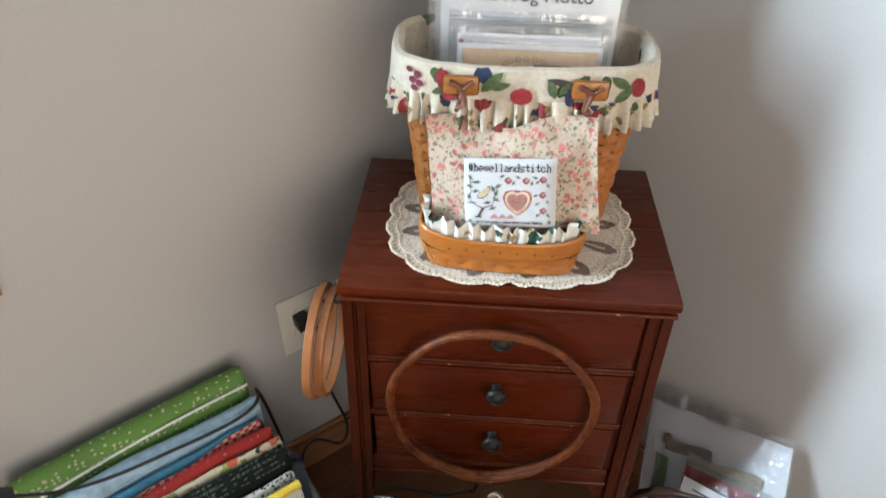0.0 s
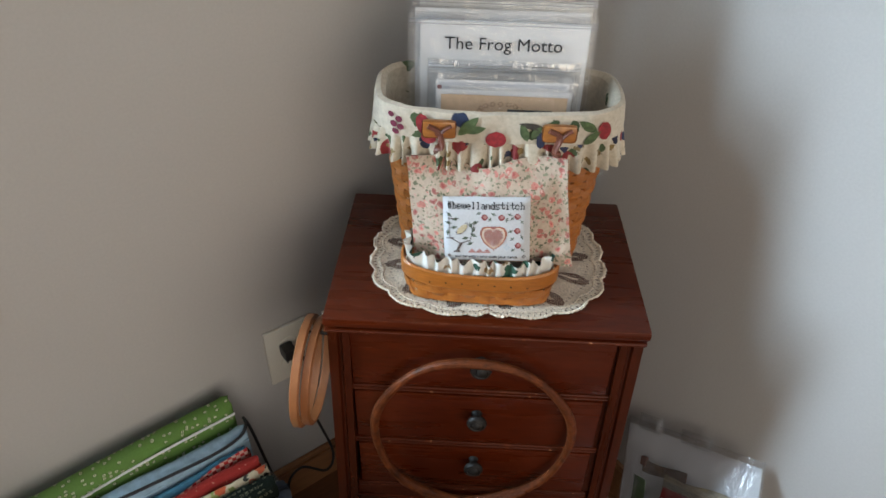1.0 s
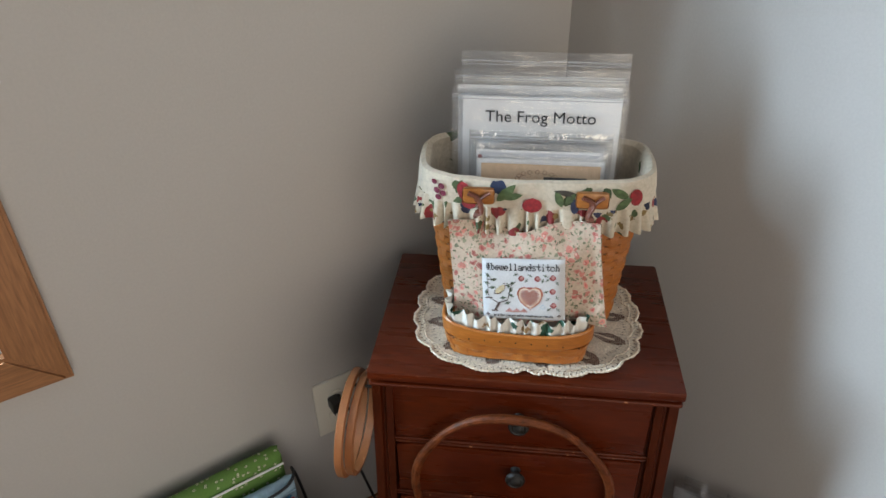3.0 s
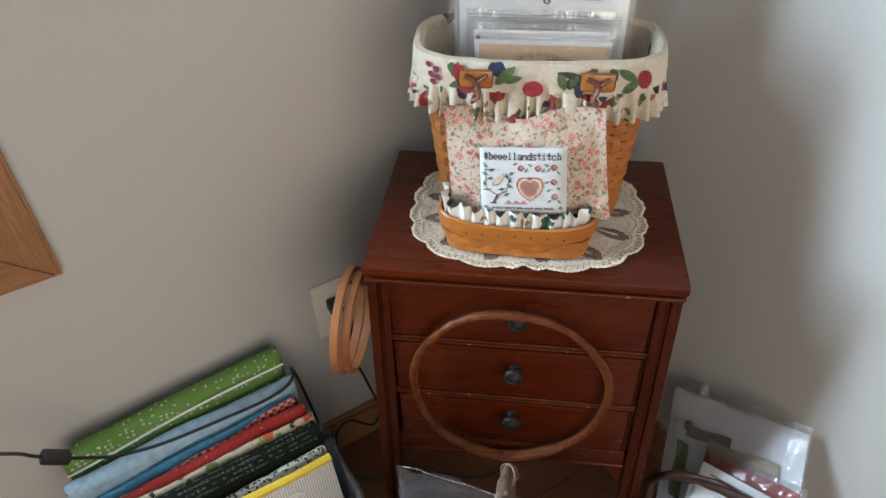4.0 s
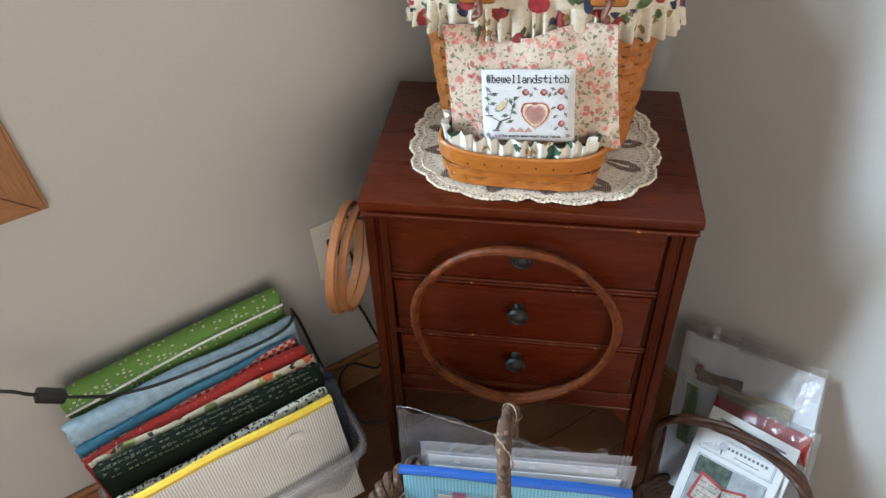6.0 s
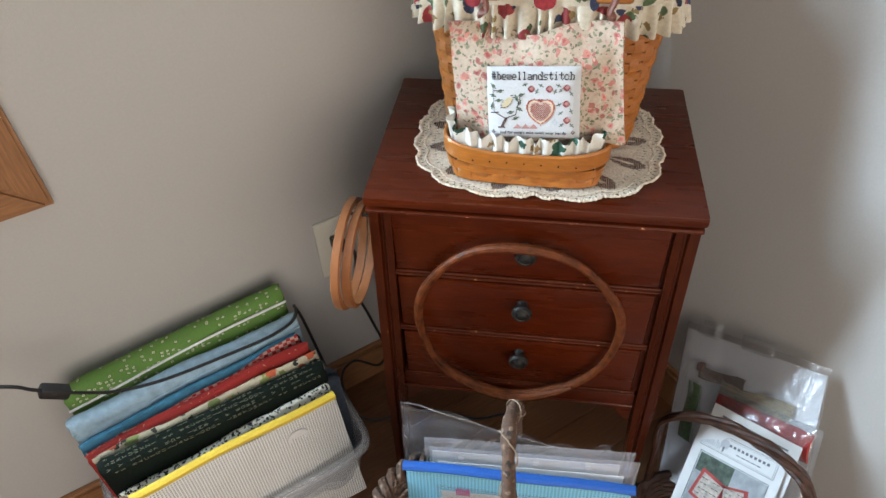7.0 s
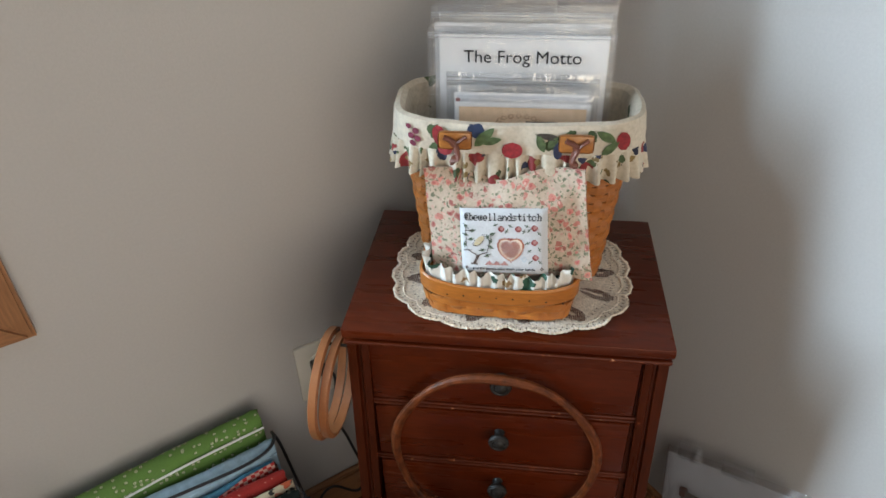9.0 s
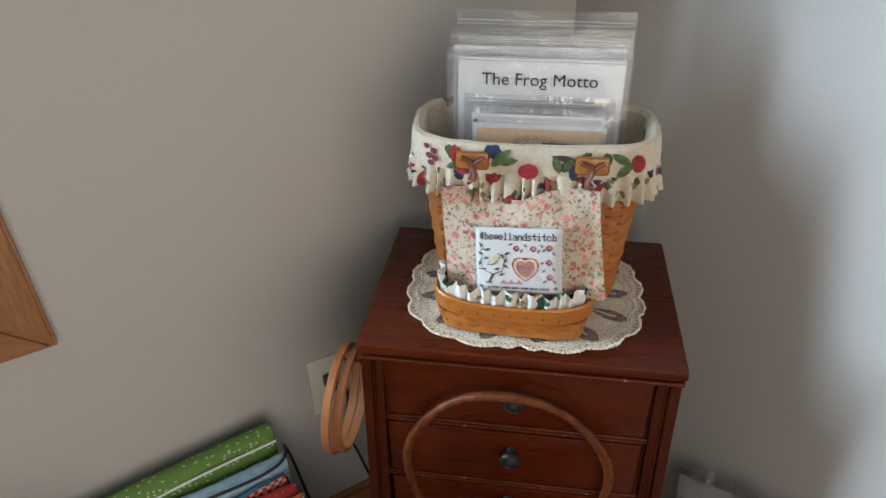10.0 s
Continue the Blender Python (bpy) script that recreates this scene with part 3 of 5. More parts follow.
def build_oval():
    b = bmesh.new()
    pts, rs = [], []
    n = 72
    for k in range(n):
        a = 2 * math.pi * k / n
        wob = 0.0016 * math.sin(3 * a + 1) + 0.001 * math.sin(7 * a)
        z = 0.4625 + (0.1575 + wob) * math.sin(a)
        pts.append(Vector((-0.008 + (0.1355 + wob) * math.cos(a), -0.003 - 0.004 * math.sin(a), z)))
        rs.append(0.0060 + 0.0007 * math.sin(5 * a) + (0.0014 if -2.4 < a - 2 * math.pi < -1.0 else 0))
    tube(b, pts, rs, 10, True)
    ring = thing("rattan_hoop", "large oval bent rattan hoop hanging on the top drawer knob", "hoop")
    part("bent_ring", b, RATTAN, ring)
    b = bmesh.new()
    # the lapped joint at the bottom
    lap = [pts[k] + Vector((0, -0.007, 0.001)) for k in range(47, 63)]
    tube(b, lap, [0.002 + 0.005 * math.sin(math.pi * (k + 0.5) / 16) for k in range(16)], 8)
    part("lap_joint", b, RATTAN, ring, "lapped splice of the bent rod")


build_oval()


# ---- wooden embroidery hoops beside the stand ----
def build_hoops():
    m = pose(-0.225, 0.018, 0.566, 0, 3, -2)
    for i, (dx, r, lab) in enumerate(((-0.0062, 0.0735, "pale wooden embroidery hoop leaning on another"), (0.0070, 0.0700, "wooden embroidery hoop with metal clasp"))):
        h = thing("embroidery_hoop", lab, "embroidery hoop", m @ pose(dx, -0.003 * (1 - i), -0.002 * i, 0, 0, 1 - i), "embroidery hoops")
        for nm, rr, w in (("outer_ring", r, 0.0108), ("inner_ring", r - 0.0036, 0.0118)):
            b = bmesh.new()
            n = 64
            ps = [Vector((0, rr * math.cos(2 * math.pi * k / n), rr * math.sin(2 * math.pi * k / n))) for k in range(n)]
            ribbon(b, ps, [p.normalized() for p in ps], w, 0.003, Vector((1, 0, 0)), True)
            part(nm, b, HOOP_WOOD, h)
        if i == 1:
            b = bmesh.new()
            for a0 in (0.50, 0.68):
                p = Vector((0, (r + 0.004) * math.cos(a0), (r + 0.004) * math.sin(a0)))
                box(b, -0.006, 0.006, p.y - 0.003, p.y + 0.003, p.z - 0.004, p.z + 0.004, 0.001)
            tube(b, [(0.0, (r + 0.005) * math.cos(a), (r + 0.005) * math.sin(a)) for a in (0.35, 0.6, 0.85)], 0.0022, 8)
            part("clasp", b, STEEL, h, "metal tightening clasp")
    b = tube(bmesh.new(), smooth_path([(-0.1935, 0.022, 0.629), (-0.215, 0.022, 0.630), (-0.236, 0.022, 0.631)], 4), 0.0022, 8)
    single("wall_peg", b, IRON, "dark metal hook on the side of the stand", "hook")


build_hoops()


# ---- wall outlet, plug and cords ----
def build_outlet():
    o = thing("wall_outlet", "ivory duplex outlet with a black plug on the wall", "outlet", ROOM)
    u0, u1, z0, z1 = 0.456, 0.534, 0.324, 0.446
    uc, zc = (u0 + u1) / 2, (z0 + z1) / 2
    b = box(bmesh.new(), u0, u1, 0.0006, 0.007, z0, z1, 0.003)
    part("plate", b, IVORY, o)
    for dz in (0.0195, -0.0195):
        b = bmesh.new()
        lathe(b, [(0.0168, 0), (0.0168, 0.0022), (0.0155, 0.003)], 20, Matrix.Translation((uc, 0.0068, zc + dz)) @ Matrix.Rotation(radians(-90), 4, "X"))
        r = part("receptacle", b, IVORY, o)
        b = bmesh.new()
        for du in (-0.006, 0.006):
            box(b, uc + du - 0.001, uc + du + 0.001, 0.0094, 0.0102, zc + dz - 0.002, zc + dz + 0.006)
        part("slot", b, INK, r)
    b = lathe(bmesh.new(), [(0.003, 0), (0.003, 0.001), (0.001, 0.0014)], 12, Matrix.Translation((uc, 0.0069, zc)) @ Matrix.Rotation(radians(-90), 4, "X"))
    part("screw", b, IVORY, o)
    p = thing("power_plug", "black plug with cord in the outlet", "plug", ROOM)
    b = box(bmesh.new(), uc - 0.004, uc + 0.018, 0.0105, 0.036, zc + 0.008, zc + 0.032, 0.005)
    part("plug_body", b, BLACK_RUBBER, p)
    path = smooth_path([(uc - 0.004, 0.030, zc + 0.016), (uc - 0.016, 0.032, zc - 0.012), (0.487, 0.032, 0.28), (0.470, 0.030, 0.20), (0.455, 0.045, 0.11), (0.480, 0.060, 0.09), (0.522, 0.045, 0.118),
                        (0.555, 0.050, 0.100), (0.560, 0.075, 0.055), (0.548, 0.100, 0.012), (0.515, 0.120, 0.004), (0.43, 0.150, 0.004), (0.36, 0.22, 0.004), (0.33, 0.27, 0.06), (0.30, 0.25, 0.004), (0.22, 0.2, 0.004)], 6)
    part("cord", tube(bmesh.new(), path, 0.0026, 6), BLACK_RUBBER, p)
    c = thing("lamp_cord", "black cord with an inline switch over the fabric", "cord", BIN_SPOT)
    path = smooth_path([(1.30, 0.03, 0.60), (1.16, 0.06, 0.545), (1.023, 0.095, 0.489), (0.995, 0.096, 0.461), (0.973, 0.09, 0.431), (0.945, 0.088, 0.404), (0.912, 0.087, 0.380), (0.851, 0.0885, 0.362),
                        (0.762, 0.092, 0.357), (0.690, 0.095, 0.357), (0.649, 0.090, 0.360), (0.633, 0.078, 0.366), (0.630, 0.060, 0.360), (0.618, 0.045, 0.30), (0.600, 0.035, 0.16), (0.58, 0.03, 0.02)], 6)
    part("cord", tube(bmesh.new(), path, 0.0027, 6), BLACK_RUBBER, c)
    b = box(bmesh.new(), -0.019, 0.019, -0.009, 0.009, -0.008, 0.008, 0.004)
    b.transform(Matrix.Translation((0.976, 0.091, 0.436)) @ Matrix.Rotation(radians(-42), 4, "Y"))
    part("inline_switch", b, BLACK_RUBBER, c)


build_outlet()


# ---- crochet doily on the stand ----
TABLE = 0.679


def build_doily():
    cx, cy, rx, ry, lobes = 0.002, 0.133, 0.148, 0.117, 18

    def edge(a):
        notch = 0.075 * math.exp(-((((a + math.pi / 2 + math.pi) % (2 * math.pi)) - math.pi) / 0.06) ** 2)
        scallop = abs(math.sin(lobes * a / 2)) ** 0.7
        picot = 0.006 * math.sin(150 * a)
        return 1.0 + 0.050 * scallop + picot - notch

    def at(a, r, z):
        # a rounded oblong, its border scalloped, the rounds inside following it
        c, q = math.cos(a), math.sin(a)
        k = 1.0 / (abs(c) ** 2.7 + abs(q) ** 2.7) ** (1 / 2.7)
        k *= 1 + (edge(a) - 1) * min(1, max(0, (r - 0.62) / 0.3))
        lift = 0.0012 + 0.0016 * max(0, noise3((r * 2, a * 1.7, 0), 1.7)) * r + 0.0007 * noise3((a * 9, r * 14, 3), 1.0)
        return Vector((cx + rx * r * k * c, cy + ry * r * k * q, TABLE + 0.0004 + lift + z))

    def gap(a, r):
        """Openings between solid petals, each split by a strand."""
        k = abs((a * 13 / (2 * math.pi) + 0.4) % 1.0 - 0.5)
        if not 0.60 < r < 0.90:
            return False
        w = 0.20 * math.sin(math.pi * (r - 0.60) / 0.30) ** 0.5 * (1.15 - 0.5 * abs(r - 0.80) / 0.2)
        return k < w and not (k < 0.04 and r < 0.80)
    d = thing("crochet_doily", "cream crocheted doily with scalloped edge and leaf openings", "doily")
    n, m = 600, 44
    b, net = bmesh.new(), bmesh.new()

    def height(i, j):
        return 0.0003 * ((j // 2) % 2) + 0.0005 * ((i + j) % 2)
    vs = [[b.verts.new(at(2 * math.pi * i / n, 0.06 + 0.94 * j / m, height(i, j))) for j in range(m + 1)] for i in range(n)]
    ws = [[net.verts.new(at(2 * math.pi * i / 240, 0.54 + 0.40 * j / 8, -0.0009)) for j in range(9)] for i in range(240)]
    for i in range(n):
        a = 2 * math.pi * (i + 0.5) / n
        for j in range(m):
            r = 0.06 + 0.94 * (j + 0.5) / m
            pin = (i % 5 == 0 and j in (37, 42)) or (i % 7 == 0 and j in (14, 18))
            arch = j == 40 and i % 5 in (2, 3)
            if not (gap(a, r) or pin or arch):
                b.faces.new((vs[i][j], vs[(i + 1) % n][j], vs[(i + 1) % n][j + 1], vs[i][j + 1]))
    for i in range(240):
        for j in range(8):
            net.faces.new((ws[i][j], ws[(i + 1) % 240][j], ws[(i + 1) % 240][j + 1], ws[i][j + 1]))
    part("lace", b, LACE, d)
    part("openwork", net, OPENWORK, d, "fine thread net in the openings")
    # corded rounds and the looped border
    for r, w in ((1.0, 0.0018), (0.925, 0.0010), (0.55, 0.0011)):
        b = bmesh.new()
        q = 420
        tube(b, [at(2 * math.pi * i / q, r, 0.0008 + 0.0007 * (i % 2)) for i in range(q)], [w * (1.3 if i % 2 else 0.7) for i in range(q)], 5, True)
        part("corded_round", b, LACE, d)


build_doily()


# ---- woven baskets ----
def outline(hx, hy, power, n):
    """n points at even steps round a rounded oblong, with their outward ways."""
    dense = []
    for k in range(720):
        a = 2 * math.pi * k / 720
        c, s = math.cos(a), math.sin(a)
        dense.append(Vector((hx * math.copysign(abs(c) ** (2 / power), c), hy * math.copysign(abs(s) ** (2 / power), s), 0)))
    acc = [0.0]
    for k in range(720):
        acc.append(acc[-1] + (dense[(k + 1) % 720] - dense[k]).length)
    out, k = [], 0
    for i in range(n):
        want = acc[-1] * i / n
        while acc[k + 1] < want:
            k += 1
        f = (want - acc[k]) / max(1e-9, acc[k + 1] - acc[k])
        out.append(dense[k].lerp(dense[(k + 1) % 720], f))
    ways = []
    for i in range(n):
        t = (out[(i + 1) % n] - out[i - 1]).normalized()
        ways.append(Vector((t.y, -t.x, 0)))
    return out, ways


def weave(parent, low, high, rows, staves, splint, weaver_label="", thick=0.0016):
    """Staves and weavers between two outlines: low and high are (hx, hy, z), power 4.5."""
    sub = 6
    n = staves * sub
    a, wa = outline(low[0], low[1], 4.2, n)
    c, wc = outline(high[0], high[1], 3.6, n)

    def at(i, t):
        p = a[i].lerp(c[i], t)
        return Vector((p.x, p.y, low[2] + (high[2] - low[2]) * t)), wa[i].lerp(wc[i], t).normalized()
    h = (high[2] - low[2]) / rows
    for r in range(rows):
        b = bmesh.new()
        pts, outs = [], []
        for i in range(n):
            p, o = at(i, (r + 0.5) / rows)
            s = math.cos(math.pi * i / sub) * (1 if r % 2 else -1)
            pts.append(p + o * 0.0011 * s + Vector((0, 0, 0.0006 * noise3((i * 0.21, r, 3), 1))))
            outs.append(o)
        ribbon(b, pts, outs, h * 0.86, thick, None, True)
        part("weaver", b, splint, parent)
    for k in range(staves):
        b = bmesh.new()
        pts, outs = [], []
        i = k * sub
        for r in range(rows * 4 + 1):
            t = r / (rows * 4)
            p, o = at(i, t)
            s = math.sin(math.pi * (t * rows)) * (1 if (k + int(t * rows - 1e-6)) % 2 else -1)
            s = math.copysign(1, s) * abs(s) if s else 0
            pts.append(p + o * 0.0011 * (-abs(s) if ((int(t * rows - 1e-6) % 2) == (k % 2)) else abs(s)))
            outs.append(o)
        p0, _ = at((i + 1) % n, 0.5)
        p1, _ = at(i - 1, 0.5)
        width = (p0 - p1).length * 2.2
        ribbon(b, pts, outs, width, thick, (p0 - p1).normalized())
        part("stave", b, splint, parent)


def band(bm, spec, z0, z1, thick, power=3.6, n=120, out=0.0):
    pts, ways = outline(spec[0], spec[1], power, n)
    zc = (z0 + z1) / 2
    ribbon(bm, [p + w * out + Vector((0, 0, zc)) for p, w in zip(pts, ways)], ways, z1 - z0, thick, None, True)
    return bm


RIM = (0.139, 0.070)


def liner_point(i, n, h, out=0.0, ruffle=0.0, cache={}):
    """Place on the liner's turned-over band; h is the height over the stand's floor."""
    if n not in cache:
        cache[n] = outline(RIM[0], RIM[1], 3.4, n)
    pts, ways = cache[n]
    return pts[i % n] + ways[i % n] * out + Vector((0, 0, h)), ways[i % n]


def build_tall_basket():
    t = thing("tall_basket", "tall honey woven splint basket with a fruit-print liner", "basket", pose(0.002, 0.163, TABLE + 0.0045) @ Matrix.Diagonal((1, 1, 0.953, 1)))
    b = bmesh.new()
    pts, ways = outline(0.112, 0.055, 4.2, 60)
    vs = [b.verts.new(p + Vector((0, 0, 0.002))) for p in pts]
    b.faces.new(vs)
    ws = [b.verts.new(p) for p in pts]
    b.faces.new(ws[::-1])
    for k in range(60):
        b.faces.new((ws[k], ws[(k + 1) % 60], vs[(k + 1) % 60], vs[k]))
    part("base", b, SPLINT, t)
    weave(t, (0.114, 0.056, 0.003), (0.136, 0.067, 0.215), 17, 40, SPLINT)
    part("rim", band(bmesh.new(), (0.139, 0.070), 0.214, 0.236, 0.005), SPLINT_DARK, t)
    # the liner: inside, roll over the rim, smooth band
    n = 200
    b = bmesh.new()

    def liner(i, j):
        prof = [(-0.030, 0.06), (-0.012, 0.15), (-0.006, 0.225), (-0.004, 0.237), (0.001, 0.242), (0.006, 0.240), (0.008, 0.234), (0.0085, 0.226), (0.0090, 0.216), (0.0095, 0.205)]
        o, z = prof[j]
        p, w = liner_point(i, n, z, o)
        lump = 0.0034 * noise3(p * 1.0, 34) + 0.002 * noise3((p.x, p.y, 5), 12)
        return p + w * lump + Vector((0, 0, 0.0035 * noise3((p.x * 1.0, p.y, 9), 11) if 0 < j else 0))
    surf(b, liner, n, 10, True)
    lin = part("liner", b, LINER, t, "cream cotton liner printed with fruit and leaves")
    # gathered ruffle below the band
    b = bmesh.new()
    n2 = 900

    def frill(i, j):
        d = j / 7
        a = 2 * math.pi * i / n2
        ph = a * 46 + 2.2 * noise3((math.cos(a) * 3, math.sin(a) * 3, 0), 1.6) * 3
        p, w = liner_point(i, n2, 0.206 - 0.038 * d, 0.0085 + 0.001 * d)
        amp = 0.0012 + 0.0058 * d
        sag = 0.008 * noise3((p.x, p.y, 2), 10) * d
        return p + w * (amp * math.sin(ph) + 0.004 * d * noise3((p.x, p.y, 7), 15)) + Vector((0, 0, sag - 0.001 * d * math.cos(ph)))
    surf(b, frill, n2, 8, True)
    part("ruffle", b, RUFFLE, t, "gathered ruffle of the same print")

    # printed fruit and leaves on the band, the band's front running from index 0 round
    def motif(name, kind, x, z, w, h, turn, material, back=False):
        bmm = bmesh.new()
        pts_, ways_ = liner_pts
        rows = []
        for q in range(9):
            s = q / 8
            rw = {"leaf": math.sin(math.pi * s) ** 0.8 * (1 - 0.25 * s), "fruit": math.sqrt(max(0, 1 - (2 * s - 1) ** 2)), "stem": 1.0}[kind]
            row = []
            for k in range(5):
                a_, b_ = (s - 0.5) * h, (k / 4 - 0.5) * w * rw
                px = x + math.cos(turn) * b_ - math.sin(turn) * a_
                pz = z + math.sin(turn) * b_ + math.cos(turn) * a_
                y = front_y(px, pz) - 0.0006
                row.append(bmm.verts.new((px, y, pz)))
            rows.append(row)
        for q in range(8):
            for k in range(4):
                bmm.faces.new((rows[q][k], rows[q + 1][k], rows[q + 1][k + 1], rows[q][k + 1]))
        bmesh.ops.remove_doubles(bmm, verts=bmm.verts, dist=0.00005)
        part(name, bmm, material, lin)

    liner_pts = outline(RIM[0], RIM[1], 3.4, 400)
    prof = [(0.240, 0.006), (0.234, 0.008), (0.226, 0.0085), (0.216, 0.0090), (0.205, 0.0095), (0.168, 0.014)]

    def front_y(px, pz):
        o = 0.0095
        for (za, oa), (zb, ob) in zip(prof, prof[1:]):
            if zb <= pz <= za:
                o = ob + (oa - ob) * (pz - zb) / (za - zb)
        best = min((q for q in range(400) if liner_pts[0][q].y < 0), key=lambda q: abs(liner_pts[0][q].x + liner_pts[1][q].x * o - px))
        p, w = liner_pts[0][best], liner_pts[1][best]
        base = p + w * o
        lump = 0.0034 * noise3(Vector((base.x, base.y, pz)), 34) + 0.002 * noise3((base.x, base.y, 5), 12)
        return base.y + w.y * max(0, lump) - 0.0012
    for name, kind, x, z, w, h, turn, mt in (
            ("printed_cherry", "fruit", -0.003, 0.211, 0.023, 0.020, 0.0, PRINT_RED), ("printed_leaf", "leaf", -0.034, 0.226, 0.014, 0.032, -0.75, PRINT_GREEN),
            ("printed_leaf", "leaf", -0.026, 0.222, 0.011, 0.024, -1.3, PRINT_GREEN), ("printed_leaf", "leaf", 0.028, 0.221, 0.011, 0.024, 0.35, PRINT_GREEN),
            ("printed_leaf", "leaf", 0.036, 0.229, 0.009, 0.030, 1.4, PRINT_DARK), ("printed_leaf", "leaf", 0.041, 0.222, 0.010, 0.018, -0.6, PRINT_GREEN),
            ("printed_apple", "fruit", -0.084, 0.224, 0.016, 0.027, 0.25, PRINT_RED), ("printed_apple", "fruit", -0.078, 0.209, 0.017, 0.016, 0.0, PRINT_RED),
            ("printed_plum", "fruit", 0.047, 0.212, 0.010, 0.022, 0.0, PRINT_NAVY), ("printed_leaf", "leaf", 0.098, 0.228, 0.012, 0.026, 1.0, PRINT_GREEN),
            ("printed_leaf", "leaf", 0.104, 0.214, 0.012, 0.024, -0.9, PRINT_GREEN), ("printed_apple", "fruit", 0.118, 0.220, 0.015, 0.024, 0.3, PRINT_RED),
            ("printed_berry", "fruit", -0.112, 0.226, 0.008, 0.008, 0.0, PRINT_PLUM), ("printed_berry", "fruit", -0.118, 0.219, 0.008, 0.008, 0.0, PRINT_PLUM),
            ("printed_berry", "fruit", -0.110, 0.217, 0.008, 0.008, 0.0, PRINT_PLUM), ("printed_berry", "fruit", -0.116, 0.210, 0.008, 0.008, 0.0, PRINT_PLUM),
            ("printed_berry", "fruit", -0.121, 0.230, 0.007, 0.007, 0.0, PRINT_PLUM)):
        motif(name, kind, x, z, w, h, turn, mt)
    # wooden ears for the handle, each with a leather tie over the ruffle
    for x in (-0.066, 0.066):
        b = box(bmesh.new(), x - 0.019, x + 0.019, -0.0865, -0.0800, 0.212, 0.234, 0.005)
        e = part("handle_ear", b, CHERRY_WOOD, t, "honey-coloured wooden handle ear")
        b = bmesh.new()
        path = smooth_path([(x - 0.012, -0.0885, 0.229), (x, -0.0895, 0.222), (x + 0.004 * (1 if x < 0 else -1), -0.0915, 0.206), (x - 0.001, -0.0905, 0.203), (x - 0.002, -0.086, 0.197)], 5)
        tube(b, path, 0.0062, 8, flat=0.5)
        tube(b, smooth_path([(x + 0.013, -0.0885, 0.230), (x + 0.004, -0.090, 0.223), (x, -0.091, 0.212)], 4), 0.0042, 8, flat=0.5)
        lathe(b, [(0.004, 0), (0.0045, 0.002), (0.001, 0.003)], 10, Matrix.Translation((x, -0.0905, 0.222)) @ Matrix.Rotation(radians(90), 4, "X"))
        part("leather_tie", b, LEATHER, e, "brown leather tie")


build_tall_basket()


def build_small_basket():
    t = thing("small_basket", "small low honey woven basket with a leafy ruffled liner", "basket", pose(-0.0105, 0.0625, TABLE + 0.0045, 0, 0, -2) @ Matrix.Diagonal((1.03, 1.0, 1.06, 1)))
    b = bmesh.new()
    pts, _ = outline(0.080, 0.027, 4.2, 48)
    vs = [b.verts.new(p + Vector((0, 0, 0.002))) for p in pts]
    b.faces.new(vs)
    part("base", b, SPLINT, t)
    weave(t, (0.082, 0.029, 0.000), (0.089, 0.034, 0.026), 2, 22, SPLINT_DARK)
    b = bmesh.new()
    pts, ways = outline(0.092, 0.037, 3.2, 140)
    n = 140
    pp = [p + Vector((0, 0, 0.0355 + 0.007 * (abs(p.x) / 0.092) ** 2.5)) for p in pts]
    ribbon(b, pp, ways, 0.021, 0.0032, None, True)
    part("rim_band", b, SPLINT_DARK, t, "smooth bent splint rim")
    b = bmesh.new()
    for k in range(9):
        x = -0.075 + 0.0188 * k
        lathe(b, [(0.0011, 0), (0.0011, 0.0006)], 6, Matrix.Translation((x, -0.0395 + 0.0, 0.036)) @ Matrix.Rotation(radians(90), 4, "X"))
    part("tack", b, IRON, t)
    b = bmesh.new()
    n2 = 520

    def frill(i, j):
        d = j / 8
        a = 2 * math.pi * i / n2
        p, w = outl[0][i % n2], outl[1][i % n2]
        ph = a * 30 + 5 * noise3((math.cos(a) * 2, math.sin(a) * 2, 4), 1.7)
        amp = 0.0012 + 0.0046 * d
        z = 0.036 + 0.034 * d + 0.007 * (abs(p.x) / 0.092) ** 2.5 - 0.012 * max(0, d - 0.55) ** 1.5 * 2
        return p + w * (-0.005 + 0.002 * d + amp * math.sin(ph) * 0.8) + Vector((0, 0, z + 0.0028 * d * math.sin(ph * 0.5 + 1)))
    outl = outline(0.090, 0.035, 3.2, n2)
    surf(b, frill, n2, 9, True)
    part("ruffle", b, GREEN_RUFFLE, t, "white gathered ruffle with green leaves")
    b = bmesh.new()
    pts, _ = outline(0.082, 0.030, 3.5, 60)
    b.faces.new([b.verts.new(p + Vector((0, 0, 0.030))) for p in pts])
    part("lining", b, GREEN_RUFFLE, t)


build_small_basket()


